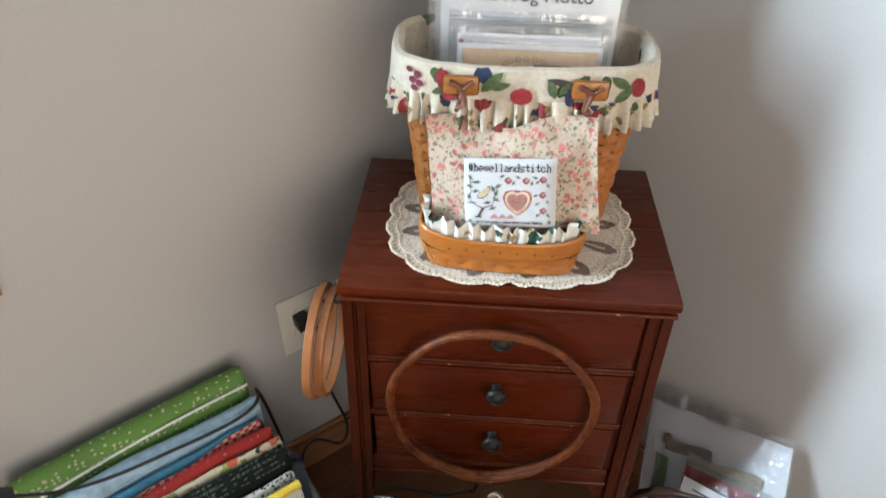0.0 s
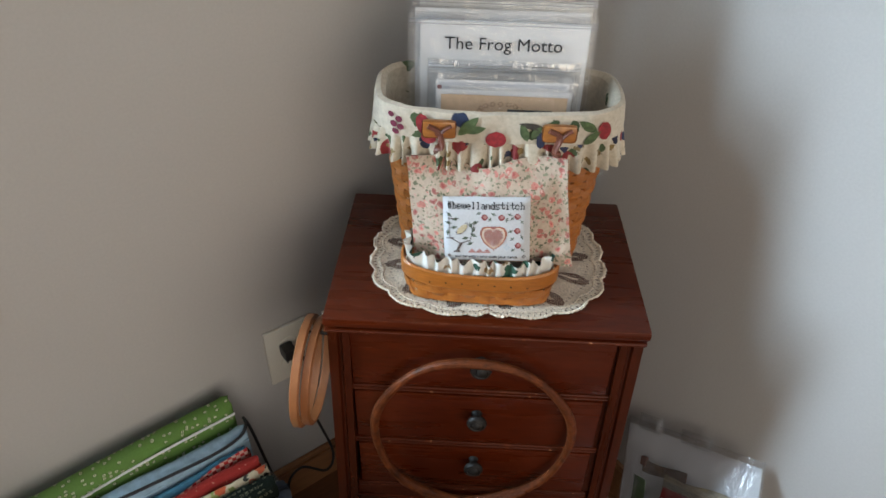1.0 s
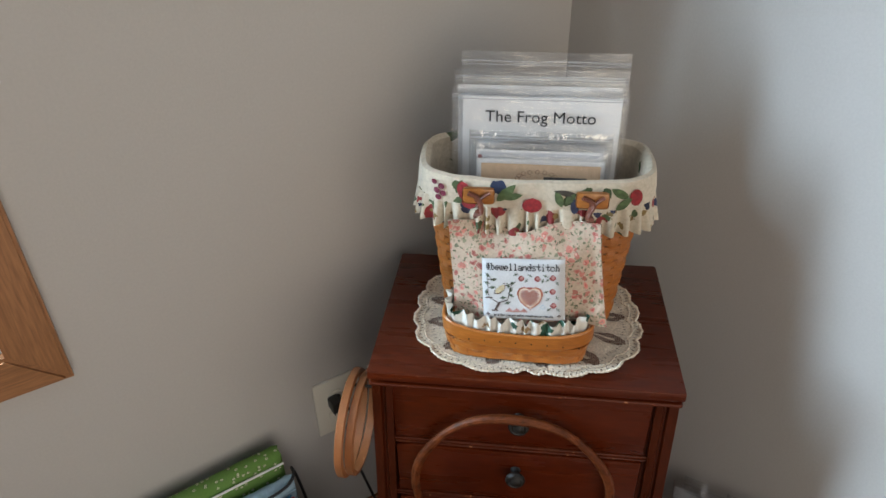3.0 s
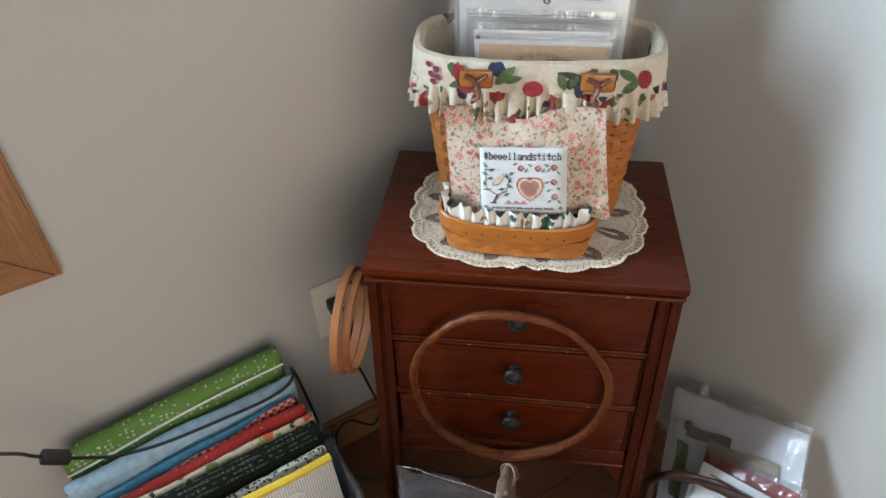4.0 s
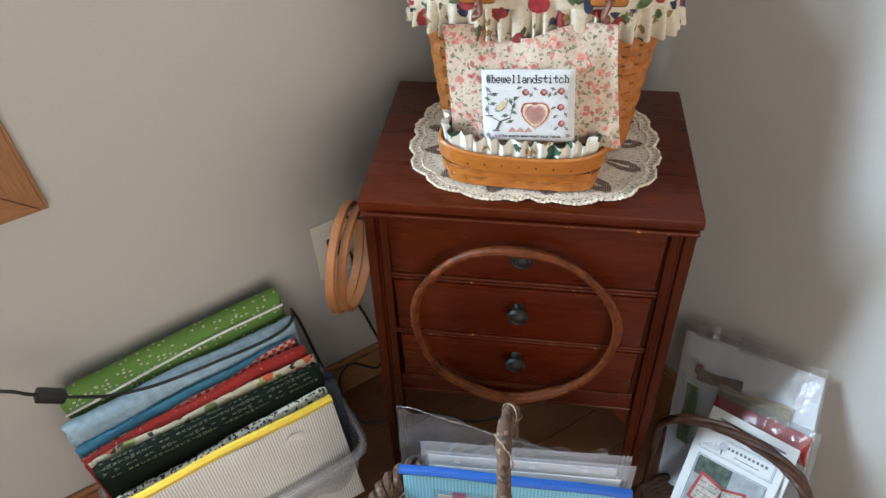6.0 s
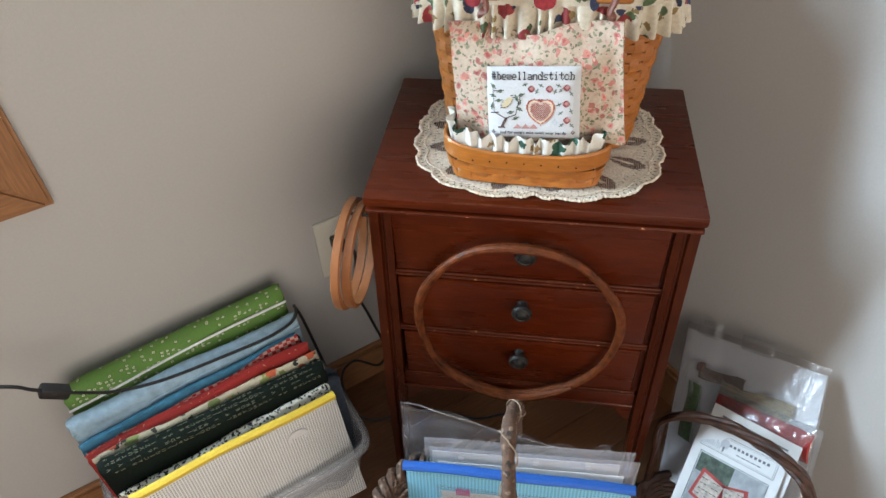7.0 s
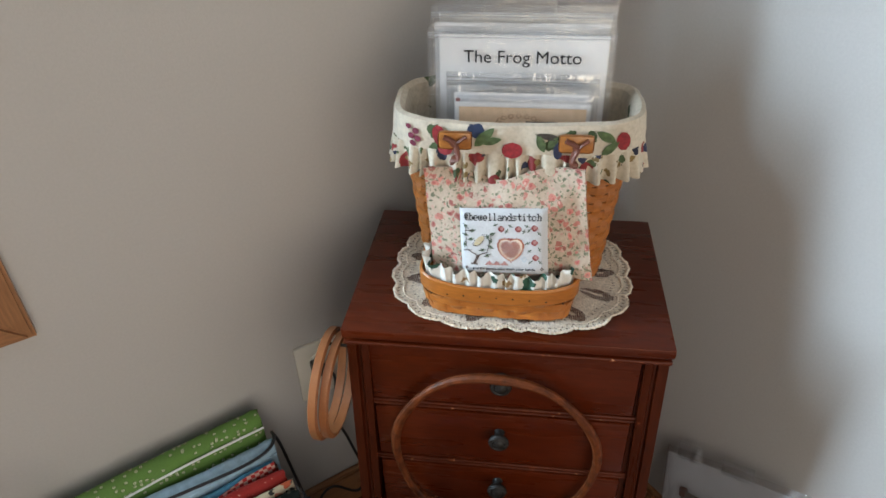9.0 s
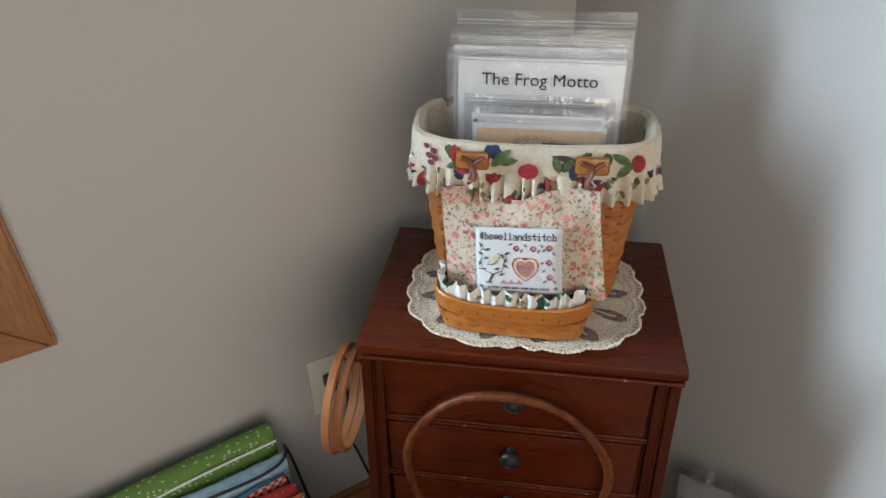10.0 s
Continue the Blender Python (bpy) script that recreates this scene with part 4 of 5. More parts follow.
# ---- stitched pillow in the small basket ----
def build_pillow():
    ex = Vector((0.992, -0.075, 0.085)).normalized()
    ez = Vector((-0.075, 0.235, 0.97))
    ez = (ez - ex * ez.dot(ex)).normalized()
    ey = ez.cross(ex)
    m = Matrix((ex, ey, ez)).transposed().to_4x4()
    m.translation = Vector((-0.0045, 0.0600, 0.783))
    p = thing("stitched_pillow", "small rose-print pillow with a cross-stitched panel, leaning", "pillow", m)
    hw, zb, zt = 0.050, -0.0395, 0.0400     # the panel

    def face(s, t):
        # s, t from 0 to 1 over the whole flange
        x0 = -0.089 + (-0.002) * (1 - t)
        x1 = 0.090 + 0.010 * (1 - t) ** 1.6
        x = x0 + (x1 - x0) * s
        zl, zr = -0.052, -0.051
        bot = zl + (zr - zl) * s + 0.004 * math.sin(math.pi * s)
        top = 0.087 - 0.010 * s - 0.015 * math.exp(-((s - 0.45) / 0.20) ** 2) + 0.004 * s
        z = bot + (top - bot) * t
        ripple = 0.0060 * math.sin(11 * s + 5 * t) * abs(t - 0.5) * 2 + 0.005 * noise3((x * 1.0, 0, z), 38)
        puff = -0.020 * max(0, 1 - ((x + 0.004) / 0.085) ** 2) * max(0, 1 - ((z - 0.002) / 0.075) ** 2)
        return x, puff + ripple + 0.006 - 0.012 * t * (abs(s - 0.5) * 2) ** 2, z
    b = bmesh.new()
    slab(b, face, 44, 36, 0.003)
    part("cover", b, ROSES, p, "cream calico printed with small roses")
    b = bmesh.new()

    def back(s, t):
        x, y, z = face(0.08 + 0.84 * s, 0.06 + 0.84 * t)
        return x, -y + 0.012 + 0.008 * math.sin(math.pi * s) * math.sin(math.pi * t), z
    slab(b, back, 16, 14, 0.003)
    part("back", b, ROSES, p)

    def pad(x, z):
        e = max(0.0, 1 - abs(x / hw) ** 6) ** 0.5 * max(0.0, 1 - abs((z - (zb + zt) / 2) / ((zt - zb) / 2)) ** 6) ** 0.5
        return -0.0125 - 0.0070 * e
    b = bmesh.new()

    def panel(s, t):
        x, z = (s * 2 - 1) * hw, zb + (zt - zb) * t
        w = 1 + 0.012 * noise3((s * 4, t * 4, 1), 1)
        return x * w, pad(x, z), z * w
    slab(b, panel, 26, 22, 0.006)
    stitched = part("stitched_panel", b, AIDA, p, "white cross-stitched panel with heart and flowers")

    def lay(px, pz):
        return Vector((px, pad(px, pz) - 0.0007, pz))

    def dots(name, cells, size, material):
        bb = bmesh.new()
        for cx, cz in cells:
            q = size * 0.48
            bb.faces.new([bb.verts.new(lay(cx + i * q, cz + j * q)) for i, j in ((-1, -1), (1, -1), (1, 1), (-1, 1))])
        part(name, bb, material, stitched, smooth=False)
    st = 0.0015
    # heart: a lattice inside a double outline
    def in_heart(x, y, size):
        x, y = x / size, y / size + 0.12
        return (x * x + y * y - 1) ** 3 - x * x * y ** 3 < 0
    inner, rim, line = [], [], []
    for i in range(-15, 16):
        for j in range(-15, 16):
            c = (0.0086 + i * 0.00115, -0.0080 + j * 0.00115)
            x, y = i * 0.00115, j * 0.00115
            if in_heart(x, y, 0.0098):
                if (i + j) % 2 == 0:
                    inner.append(c)
            elif in_heart(x, y, 0.0118):
                rim.append(c)
            elif in_heart(x, y, 0.0134):
                line.append(c)
    dots("stitched_heart", inner, 0.0014, STITCH_RUST)
    dots("heart_border", rim, 0.00118, STITCH_CREAM)
    dots("heart_outline", line, 0.0012, STITCH_RUST)
    dots("small_heart", [(0.0086 + 0.0010 * i, 0.0055 + 0.0010 * j) for i in range(-2, 3) for j in range(-2, 2) if abs(i) <= j + 2 and not (i == 0 and j == 1)], 0.0010, STITCH_RED)
    # roses, each a dark and a pale half with leaves on either side
    red, pale, green = [], [], []
    for cx, cz in ((-0.0015, 0.0177), (0.0178, 0.0177), (0.0360, 0.0190), (0.0357, 0.0016), (0.0366, -0.0167)):
        for i in range(-3, 4):
            for j in range(-3, 4):
                if i * i + j * j < 11:
                    (pale if (i - 0.5) ** 2 + (j - 0.5) ** 2 < 3 else red).append((cx + i * 0.00105, cz + j * 0.00105))
    leaf = ((-0.0080, 0.0225, 0.4), (0.0045, 0.0150, 1.0), (0.0090, 0.0215, -0.5), (0.0240, 0.0150, 1.2), (0.0275, 0.0215, -0.4), (0.0300, 0.0165, 0.8), (0.0410, 0.0125, 2.2), (0.0280, 0.0010, 0.4),
            (0.0300, -0.0085, 0.7), (0.0410, -0.0065, 2.0), (0.0420, -0.0225, 2.3), (0.0310, -0.0220, 0.7))
    bough = ((-0.0424, 0.0203, 2.4), (-0.0348, 0.0151, 0.3), (-0.0434, 0.0100, 2.9), (-0.0370, 0.0047, 0.2), (-0.0445, -0.0020, 1.4), (-0.0123, 0.0112, 0.4), (-0.0144, 0.0021, 1.1), (-0.0144, -0.0044, 2.6),
             (-0.0241, -0.0083, 0.2), (-0.0187, -0.0149, 0.4), (-0.0175, 0.0075, 1.9))
    for cells, k in ((leaf, 2.6), (bough, 3.3)):
        for cx, cz, ang in cells:
            for i in range(-4, 5):
                for j in range(-2, 3):
                    if abs(i) + 1.7 * abs(j) < k:
                        x, z = i * 0.0012, j * 0.0012
                        green.append((cx + math.cos(ang) * x - math.sin(ang) * z, cz + math.sin(ang) * x + math.cos(ang) * z))
    dots("stitched_rose", red, 0.00108, STITCH_RED)
    dots("rose_petal", pale, 0.00108, STITCH_ROSE)
    dots("stitched_leaf", green, 0.0012, STITCH_GREEN)
    # the tree: forked trunk and thin boughs
    trunk = []
    for (xa, za), (xe, ze), w in (((-0.0350, -0.0250), (-0.0300, -0.0150), 3), ((-0.0300, -0.0150), (-0.0420, -0.0085), 1), ((-0.0300, -0.0150), (-0.0185, -0.0110), 1), ((-0.0460, -0.0095), (-0.0385, -0.0085), 2),
                                  ((-0.0420, -0.0085), (-0.0430, 0.0200), 1), ((-0.0185, -0.0110), (-0.0130, 0.0110), 1), ((-0.0430, 0.0150), (-0.0330, 0.0160), 1)):
        for k in range(18):
            f = k / 17
            trunk += [(xa + (xe - xa) * f + i * 0.0011, za + (ze - za) * f) for i in range(w)]
    trunk += [(-0.0375 + 0.0011 * i, -0.0262 + 0.0011 * j) for i in range(7) for j in range(2)]
    dots("stitched_branch", trunk, 0.00105, STITCH_BROWN)
    # a plain leaning shape on the bough
    gold, edge_cells = [], []
    for i in range(-12, 13):
        for j in range(-12, 13):
            a_, c_ = (i * 0.72 + j * 0.69) / 9.5, (i * -0.69 + j * 0.72) / 4.0
            d = a_ * a_ + c_ * c_
            if d < 1:
                (gold if d < 0.62 else edge_cells).append((-0.0275 + i * 0.00105, 0.0030 + j * 0.00105))
    dots("stitched_shape", gold, 0.00105, STITCH_GOLD)
    dots("shape_outline", edge_cells[::2], 0.00105, STITCH_BROWN)
    dots("stitched_hills", [(-0.0209 + 0.0011 * i, -0.0262 + 0.0011 * j) for i in range(24) for j in range(5) if j < 4.6 - abs((i % 8) - 4)], 0.0011, STITCH_ROSE)
    dots("stitched_star", [(0.0237 + 0.0011 * i, -0.0188 + 0.0011 * j) for i in range(-3, 4) for j in range(-3, 4) if abs(i) + abs(j) in (2, 3) and abs(i) != abs(j)], 0.0010, STITCH_BLUE)
    for x in (-0.0435, 0.0435):
        dots("border_mark", [(x + 0.0010 * i, -0.0312 + 0.0010 * j) for i in range(-2, 3) for j in range(-2, 3) if abs(i) + abs(j) in (1, 2)], 0.0009, STITCH_BROWN)
    # the stitched words: one small square for each cross
    glyphs = {"#": "0a 0a 1f 0a 1f 0a 0a", "b": "18 08 0e 09 09 09 16", "e": "00 00 0e 11 1f 10 0e", "w": "00 00 15 15 15 15 0a", "l": "0c 04 04 04 04 04 0e", "a": "00 00 0e 01 0f 11 0f",
              "n": "00 00 16 19 11 11 11", "d": "03 01 0d 13 11 11 0f", "s": "00 00 0f 10 0e 01 1e", "t": "04 04 1f 04 04 05 02", "i": "04 00 0c 04 04 04 0e", "c": "00 00 0e 11 10 11 0e", "h": "18 08 0e 09 09 09 1b"}
    cells = []
    for q, ch in enumerate("#bewellandstitch"):
        for r, bits in enumerate(glyphs[ch].split()):
            cells += [(-0.0436 + 0.00552 * q + 0.00098 * c, 0.0352 - 0.00122 * r) for c in range(5) if int(bits, 16) >> (4 - c) & 1]
    dots("stitched_words", cells, 0.00125, INK)
    flat = Matrix.Rotation(radians(90), 4, "X")
    lettering("lettering", "and for pete's sake wash your hands", 0.0044, INK, stitched, Matrix.Translation((0.0, -0.0203, -0.0312)) @ flat, 0.0001, 1.12)


build_pillow()


# ---- pattern leaflets in bags standing in the tall basket ----
def sheet(name, mt, parent, x0, x1, z0, z1, y, lean=0.10, bow=0.0, thick=0.0006, label=""):
    def fn(s, t):
        x, z = x0 + (x1 - x0) * s, z0 + (z1 - z0) * t
        return x, y + lean * (z - z0) + bow * math.sin(math.pi * s) + 0.0008 * noise3((x, y, z), 18), z
    b = slab(bmesh.new(), fn, 14, 14, thick)
    return part(name, b, mt, parent, label)


def bag_skin(name, mt, parent, x0, x1, z0, z1, y, lean=0.10, ripple=0.0014, gap=0.004, label=""):
    """Both skins of a flat bag, with creases that run across near the seal."""
    b = bmesh.new()
    for side in (-1, 1):
        def fn(i, j):
            s, t = i / 35, j / 41
            x, z = x0 + (x1 - x0) * s, z0 + (z1 - z0) * t
            top = max(0, (t - 0.72) / 0.28)
            c = ripple * (noise3((x * 0.5, y + side, z * 1.3), 60) + 1.5 * noise3((x * 0.15, y, z), 90) * (0.3 + top))
            edge = min(1, min(s, 1 - s) * 14)
            return Vector((x, y + lean * (z - z0) + side * gap * edge * (1 - 0.8 * top) + c * edge, z))
        surf(b, fn, 36, 42)
    return part(name, b, mt, parent, label)


def seal(parent, x0, x1, z, y):
    b = tube(bmesh.new(), [(x0 + (x1 - x0) * k / 12, y - 0.003 + 0.0008 * math.sin(k * 2.1), z + 0.0006 * math.sin(k)) for k in range(13)], 0.0011, 6)
    tube(b, [(x0 + (x1 - x0) * k / 12, y - 0.003 + 0.0008 * math.sin(k * 1.7), z - 0.004) for k in range(13)], 0.0008, 6)
    part("seal", b, SLEEVE, parent)


FLAT = Matrix.Rotation(radians(90), 4, "X")


def bars(name, spec, material, parent, y_of, thick=0.0002):
    """Unreadable lines of print as plain bars: (x, z, width, height)."""
    b = bmesh.new()
    for x, z, w, h in spec:
        y = y_of(x, z)
        box(b, x - w / 2, x + w / 2, y - thick, y, z - h / 2, z + h / 2)
    part(name, b, material, parent, smooth=False)


def build_patterns():
    z0 = TABLE + 0.05
    lean = 0.09
    SPOT = pose(-0.002, -0.011, -0.002)
    # tallest, at the back
    g = thing("bagged_pattern", "tall bagged pattern sheets with a crimped clear seal", "pattern", SPOT, group="bagged patterns in the basket")
    sheet("leaflet", PAPER_BACK, g, -0.092, 0.107, z0, 1.001, 0.190, lean)
    bag_skin("bag", BAG, g, -0.094, 0.112, z0, 1.031, 0.188, lean, 0.0022)
    seal(g, -0.093, 0.111, 1.020, 0.188 + lean * (1.02 - z0))
    g = thing("bagged_pattern", "bagged pattern sheet with cream paper edge showing", "pattern", SPOT, group="bagged patterns in the basket")
    sheet("leaflet", PAPER, g, -0.097, 0.104, z0, 0.992, 0.181, lean)
    bag_skin("bag", BAG, g, -0.101, 0.110, z0, 1.012, 0.179, lean, 0.0020)
    seal(g, -0.100, 0.109, 1.004, 0.179 + lean * (1.004 - z0))
    # the titled sheet
    g = thing("bagged_pattern", "white pattern sheet titled in bold black type, bagged", "pattern", SPOT, group="bagged patterns in the basket")
    y0 = 0.168
    sh = sheet("leaflet", PAPER, g, -0.090, 0.104, z0, 0.983, y0, lean)
    title = Matrix.Translation((0.0065, y0 + lean * (0.958 - z0) - 0.0026, 0.958)) @ Matrix.Rotation(-lean, 4, "X") @ FLAT
    lettering("title", "The Frog Motto", 0.0205, INK, sh, title, 0.0, 1.02)
    bag_skin("bag", BAG, g, -0.104, 0.112, z0, 0.992, y0 + 0.001, lean, 0.0016)
    seal(g, -0.103, 0.111, 0.984, y0 + lean * (0.984 - z0))
    # smaller ones in front
    g = thing("bagged_pattern", "smaller bagged pattern with many shiny creases", "pattern", SPOT, group="bagged patterns in the basket")
    sheet("leaflet", PAPER, g, -0.070, 0.086, z0, 0.930, 0.152, lean)
    bag_skin("bag", CRINKLED, g, -0.080, 0.096, z0, 0.947, 0.150, lean, 0.0040)
    seal(g, -0.079, 0.095, 0.941, 0.150 + lean * (0.941 - z0))
    g = thing("bagged_pattern", "bagged booklet with grey and maroon printed edge", "pattern", SPOT, group="bagged patterns in the basket")
    sh = sheet("leaflet", PAPER, g, -0.070, 0.084, z0, 0.926, 0.141, lean)
    bars("printed_bars", [(0.007, 0.9215, 0.146, 0.004), (-0.058, 0.919, 0.010, 0.009), (0.032, 0.921, 0.020, 0.006)], GREY_CARD, sh, lambda x, z: 0.141 + lean * (z - z0) - 0.0012)
    bars("printed_bars", [(-0.0655, 0.914, 0.005, 0.012)], MAROON_CARD, sh, lambda x, z: 0.141 + lean * (z - z0) - 0.0012)
    bag_skin("bag", BAG, g, -0.075, 0.090, z0, 0.935, 0.139, lean, 0.0022)
    g = thing("bagged_pattern", "bagged tan card printed with brown scrollwork", "pattern", SPOT, group="bagged patterns in the basket")
    sh = sheet("leaflet", TAN_CARD, g, -0.063, 0.082, z0, 0.914, 0.129, lean)
    y_at = lambda x, z: 0.129 + lean * (z - z0) - 0.0012
    b = bmesh.new()
    for k in range(9):
        a = math.pi * k / 8
        cx, cz = 0.006 + 0.024 * math.cos(a), 0.896 + 0.009 * math.sin(a)
        tube(b, [(cx + 0.0026 * math.cos(q), y_at(cx, cz), cz + 0.0026 * math.sin(q)) for q in [2 * math.pi * j / 10 for j in range(10)]], 0.0003, 4, True)
    part("scrollwork", b, BROWN_INK, sh)
    bars("printed_bars", [(0.040, 0.896, 0.052, 0.006)], INK, sh, y_at)
    sheet("card", PAPER, g, -0.068, 0.087, z0, 0.918, 0.133, lean)
    bag_skin("bag", BAG, g, -0.070, 0.090, z0, 0.924, 0.128, lean, 0.0018)


build_patterns()


# ---- bin of folded fabrics by the window wall ----
def cloth(name, mt, label, u0, u1, v, thick, z_near, z_far, seed, category="fabric", tilt=0.0, parent=None, loose=1.0):
    """A folded length of cloth standing on edge: rounded fold on top, soft ends. u0 is the end by the stand."""
    b = bmesh.new()
    folds = max(1, round(thick / 0.024))
    prof = [(-0.5, 0.0), (-0.5, 0.55)]
    for f in range(folds):       # rounded folds side by side, of slightly unlike heights
        c, drop = -0.5 + (f + 0.5) / folds, 0.010 * ((f * 7 + int(seed)) % 3)
        prof += [(c + math.cos(a) * -0.5 / folds, 0.955 - drop + 0.045 * math.sin(a)) for a in [math.pi * q / 6 for q in range(7)]]
    prof += [(0.5, 0.55), (0.5, 0.0)]
    n = 40

    def fn(i, j):
        s = i / (n - 1)
        u = u0 + (u1 - u0) * s
        zt = z_near + (z_far - z_near) * s
        py, pz = prof[j]
        z = 0.012 + (zt - 0.012) * pz
        wob = loose * 0.0045 * noise3((u, seed, z * 0.6), 14) + 0.002 * noise3((u, seed + 4, z), 45)
        end = 1 - 0.35 * max(0, abs(s - 0.5) * 2 - 0.96) / 0.04
        return Vector((u + 0.006 * noise3((seed, z * 2, py), 8), v + py * thick * end + wob + tilt * z, z + loose * 0.006 * noise3((u, seed, 2), 9) * pz + loose * 0.0015 * noise3((u, seed, py), 60) * pz))
    vs = surf(b, fn, n, len(prof))
    for row in (vs[0], vs[-1]):
        b.faces.new(row)
    b.faces.new([r[0] for r in vs] + [r[-1] for r in vs][::-1])
    if parent:
        return part(name, b, mt, parent)
    return single(name, b, mt, label, category, BIN_SPOT, "fabrics in the bin")


def build_bin():
    t = thing("plastic_bin", "clear plastic storage bin packed with folded fabric", "bin", BIN_SPOT)
    u0, u1, v0, v1 = 0.603, 1.005, 0.022, 0.252

    def ring(z, inset):
        a, c = [], []
        cu, cv = (u0 + u1) / 2, (v0 + v1) / 2
        pts, ways = outline((u1 - u0) / 2 - inset, (v1 - v0) / 2 - inset, 9, 96)
        return [Vector((cu, cv, z)) + p for p in pts], ways
    b = bmesh.new()
    levels = [(0.001, 0.030), (0.004, 0.026), (0.09, 0.016), (0.165, 0.008), (0.166, 0.001), (0.178, 0.0), (0.180, 0.002), (0.180, 0.007), (0.165, 0.010), (0.09, 0.018), (0.006, 0.028)]
    rings = [[b.verts.new(p) for p in ring(z, i)[0]] for z, i in levels]
    for a, c in zip(rings, rings[1:]):
        for k in range(96):
            b.faces.new((a[k], a[(k + 1) % 96], c[(k + 1) % 96], c[k]))
    b.faces.new(rings[0][::-1])
    b.faces.new(rings[-1])
    part("tub", b, BIN, t)
    b = bmesh.new()
    pts, ways = outline((u1 - u0) / 2 + 0.002, (v1 - v0) / 2 + 0.002, 9, 96)
    ribbon(b, [Vector(((u0 + u1) / 2, (v0 + v1) / 2, 0.172)) + p for p in pts], ways, 0.014, 0.002, None, True)
    part("rim", b, BIN, t, "rolled clear rim")


build_bin()
items = [
    ("folded_fabric", GREEN, "green calico printed with small white flowers, folded upright", 0.640, 0.985, 0.0335, 0.035, 0.398, 0.378),
    ("fabric_pouch", PALE_BLUE, "pale blue mottled cotton pouch standing among fabrics", 0.636, 0.993, 0.0745, 0.029, 0.362, 0.356),
    ("folded_fabric", BLUE, "teal blue cotton, folded upright", 0.648, 0.992, 0.0965, 0.014, 0.348, 0.322),
    ("folded_fabric", GINGHAM, "red and white gingham, thinly folded", 0.646, 0.988, 0.1065, 0.005, 0.349, 0.306),
    ("folded_fabric", RED, "red cotton with tiny pale stars, folded upright", 0.640, 0.988, 0.1215, 0.024, 0.346, 0.322),
    ("fabric_scrap", MOTLEY, "assorted orange, cream and black printed scraps", 0.632, 0.976, 0.1400, 0.012, 0.338, 0.332),
    ("folded_fabric", BLACK_PRINT, "black cotton printed with pale sampler letters, folded", 0.634, 0.972, 0.1635, 0.033, 0.332, 0.344),
    ("folded_fabric", BW_PRINT, "black and white printed cotton, folded upright", 0.640, 0.965, 0.1880, 0.014, 0.309, 0.290),
]
fabrics = {}
for k, (nm, mt, lab, a, c, v, th, zn, zf) in enumerate(items):
    fabrics[k] = cloth(nm, mt, lab, a, c, v, th, zn, zf, 3.1 * k + 1, loose=0.15 if mt == BLACK_PRINT else 1.0)
cloth("fabric_scrap", SLATE, "slate blue cloth end drooping beside the fabrics", 0.614, 0.640, 0.160, 0.04, 0.285, 0.295, 44)
# pale piping along the green cloth, and the pouch's seam
pts = smooth_path([(0.640 + 0.346 * q, 0.0535 + 0.001 * math.sin(7 * q), 0.372 - 0.022 * q + 0.005 * math.sin(5 * q)) for q in [k / 8 for k in range(9)]], 4)
part("piping", tube(bmesh.new(), pts, 0.0021, 6), WHITE_TAPE, fabrics[0], "white piped edge")
pts = smooth_path([(0.637 + 0.355 * q, 0.0878, 0.340 - 0.010 * q + 0.003 * math.sin(6 * q)) for q in [k / 8 for k in range(9)]], 4)
part("seam", tube(bmesh.new(), pts, 0.0018, 6), PALE_BLUE, fabrics[1], "stitched seam along the pouch")
# sampler letters on the black cloth's face and fold
letters = "ABC HIJ OPQ DEFG KLMN RST UVW XYZ 12 34 56 78 ABCDEFG HIJKLMNOP QRSTUVWXYZ "
for q in range(5):
    a = radians(58 + 27 * q)
    nv, nz = -0.0144 * math.cos(a), 0.0165 * math.sin(a)
    k = 0.0018 / math.hypot(nv, nz)
    at = (0.803, 0.1635 - 0.0165 * math.cos(a) + nv * k, 0.3228 + 0.0144 * math.sin(a) + nz * k)
    turn = Matrix.Rotation(radians(-2), 4, "Y") @ Matrix.Rotation(math.atan2(nz, nv), 4, "X") @ Matrix.Rotation(radians(180), 4, "Z")
    body = "\n".join(letters[(i * 2 + 9 * q) % 60:][:1] for i in range(40))
    lettering("printed_letters", body, 0.0080, GOLD_THREAD, fabrics[6], Matrix.Translation(at) @ turn @ FLAT @ Matrix.Rotation(radians(90), 4, "Z"), 0.0, 0.8)


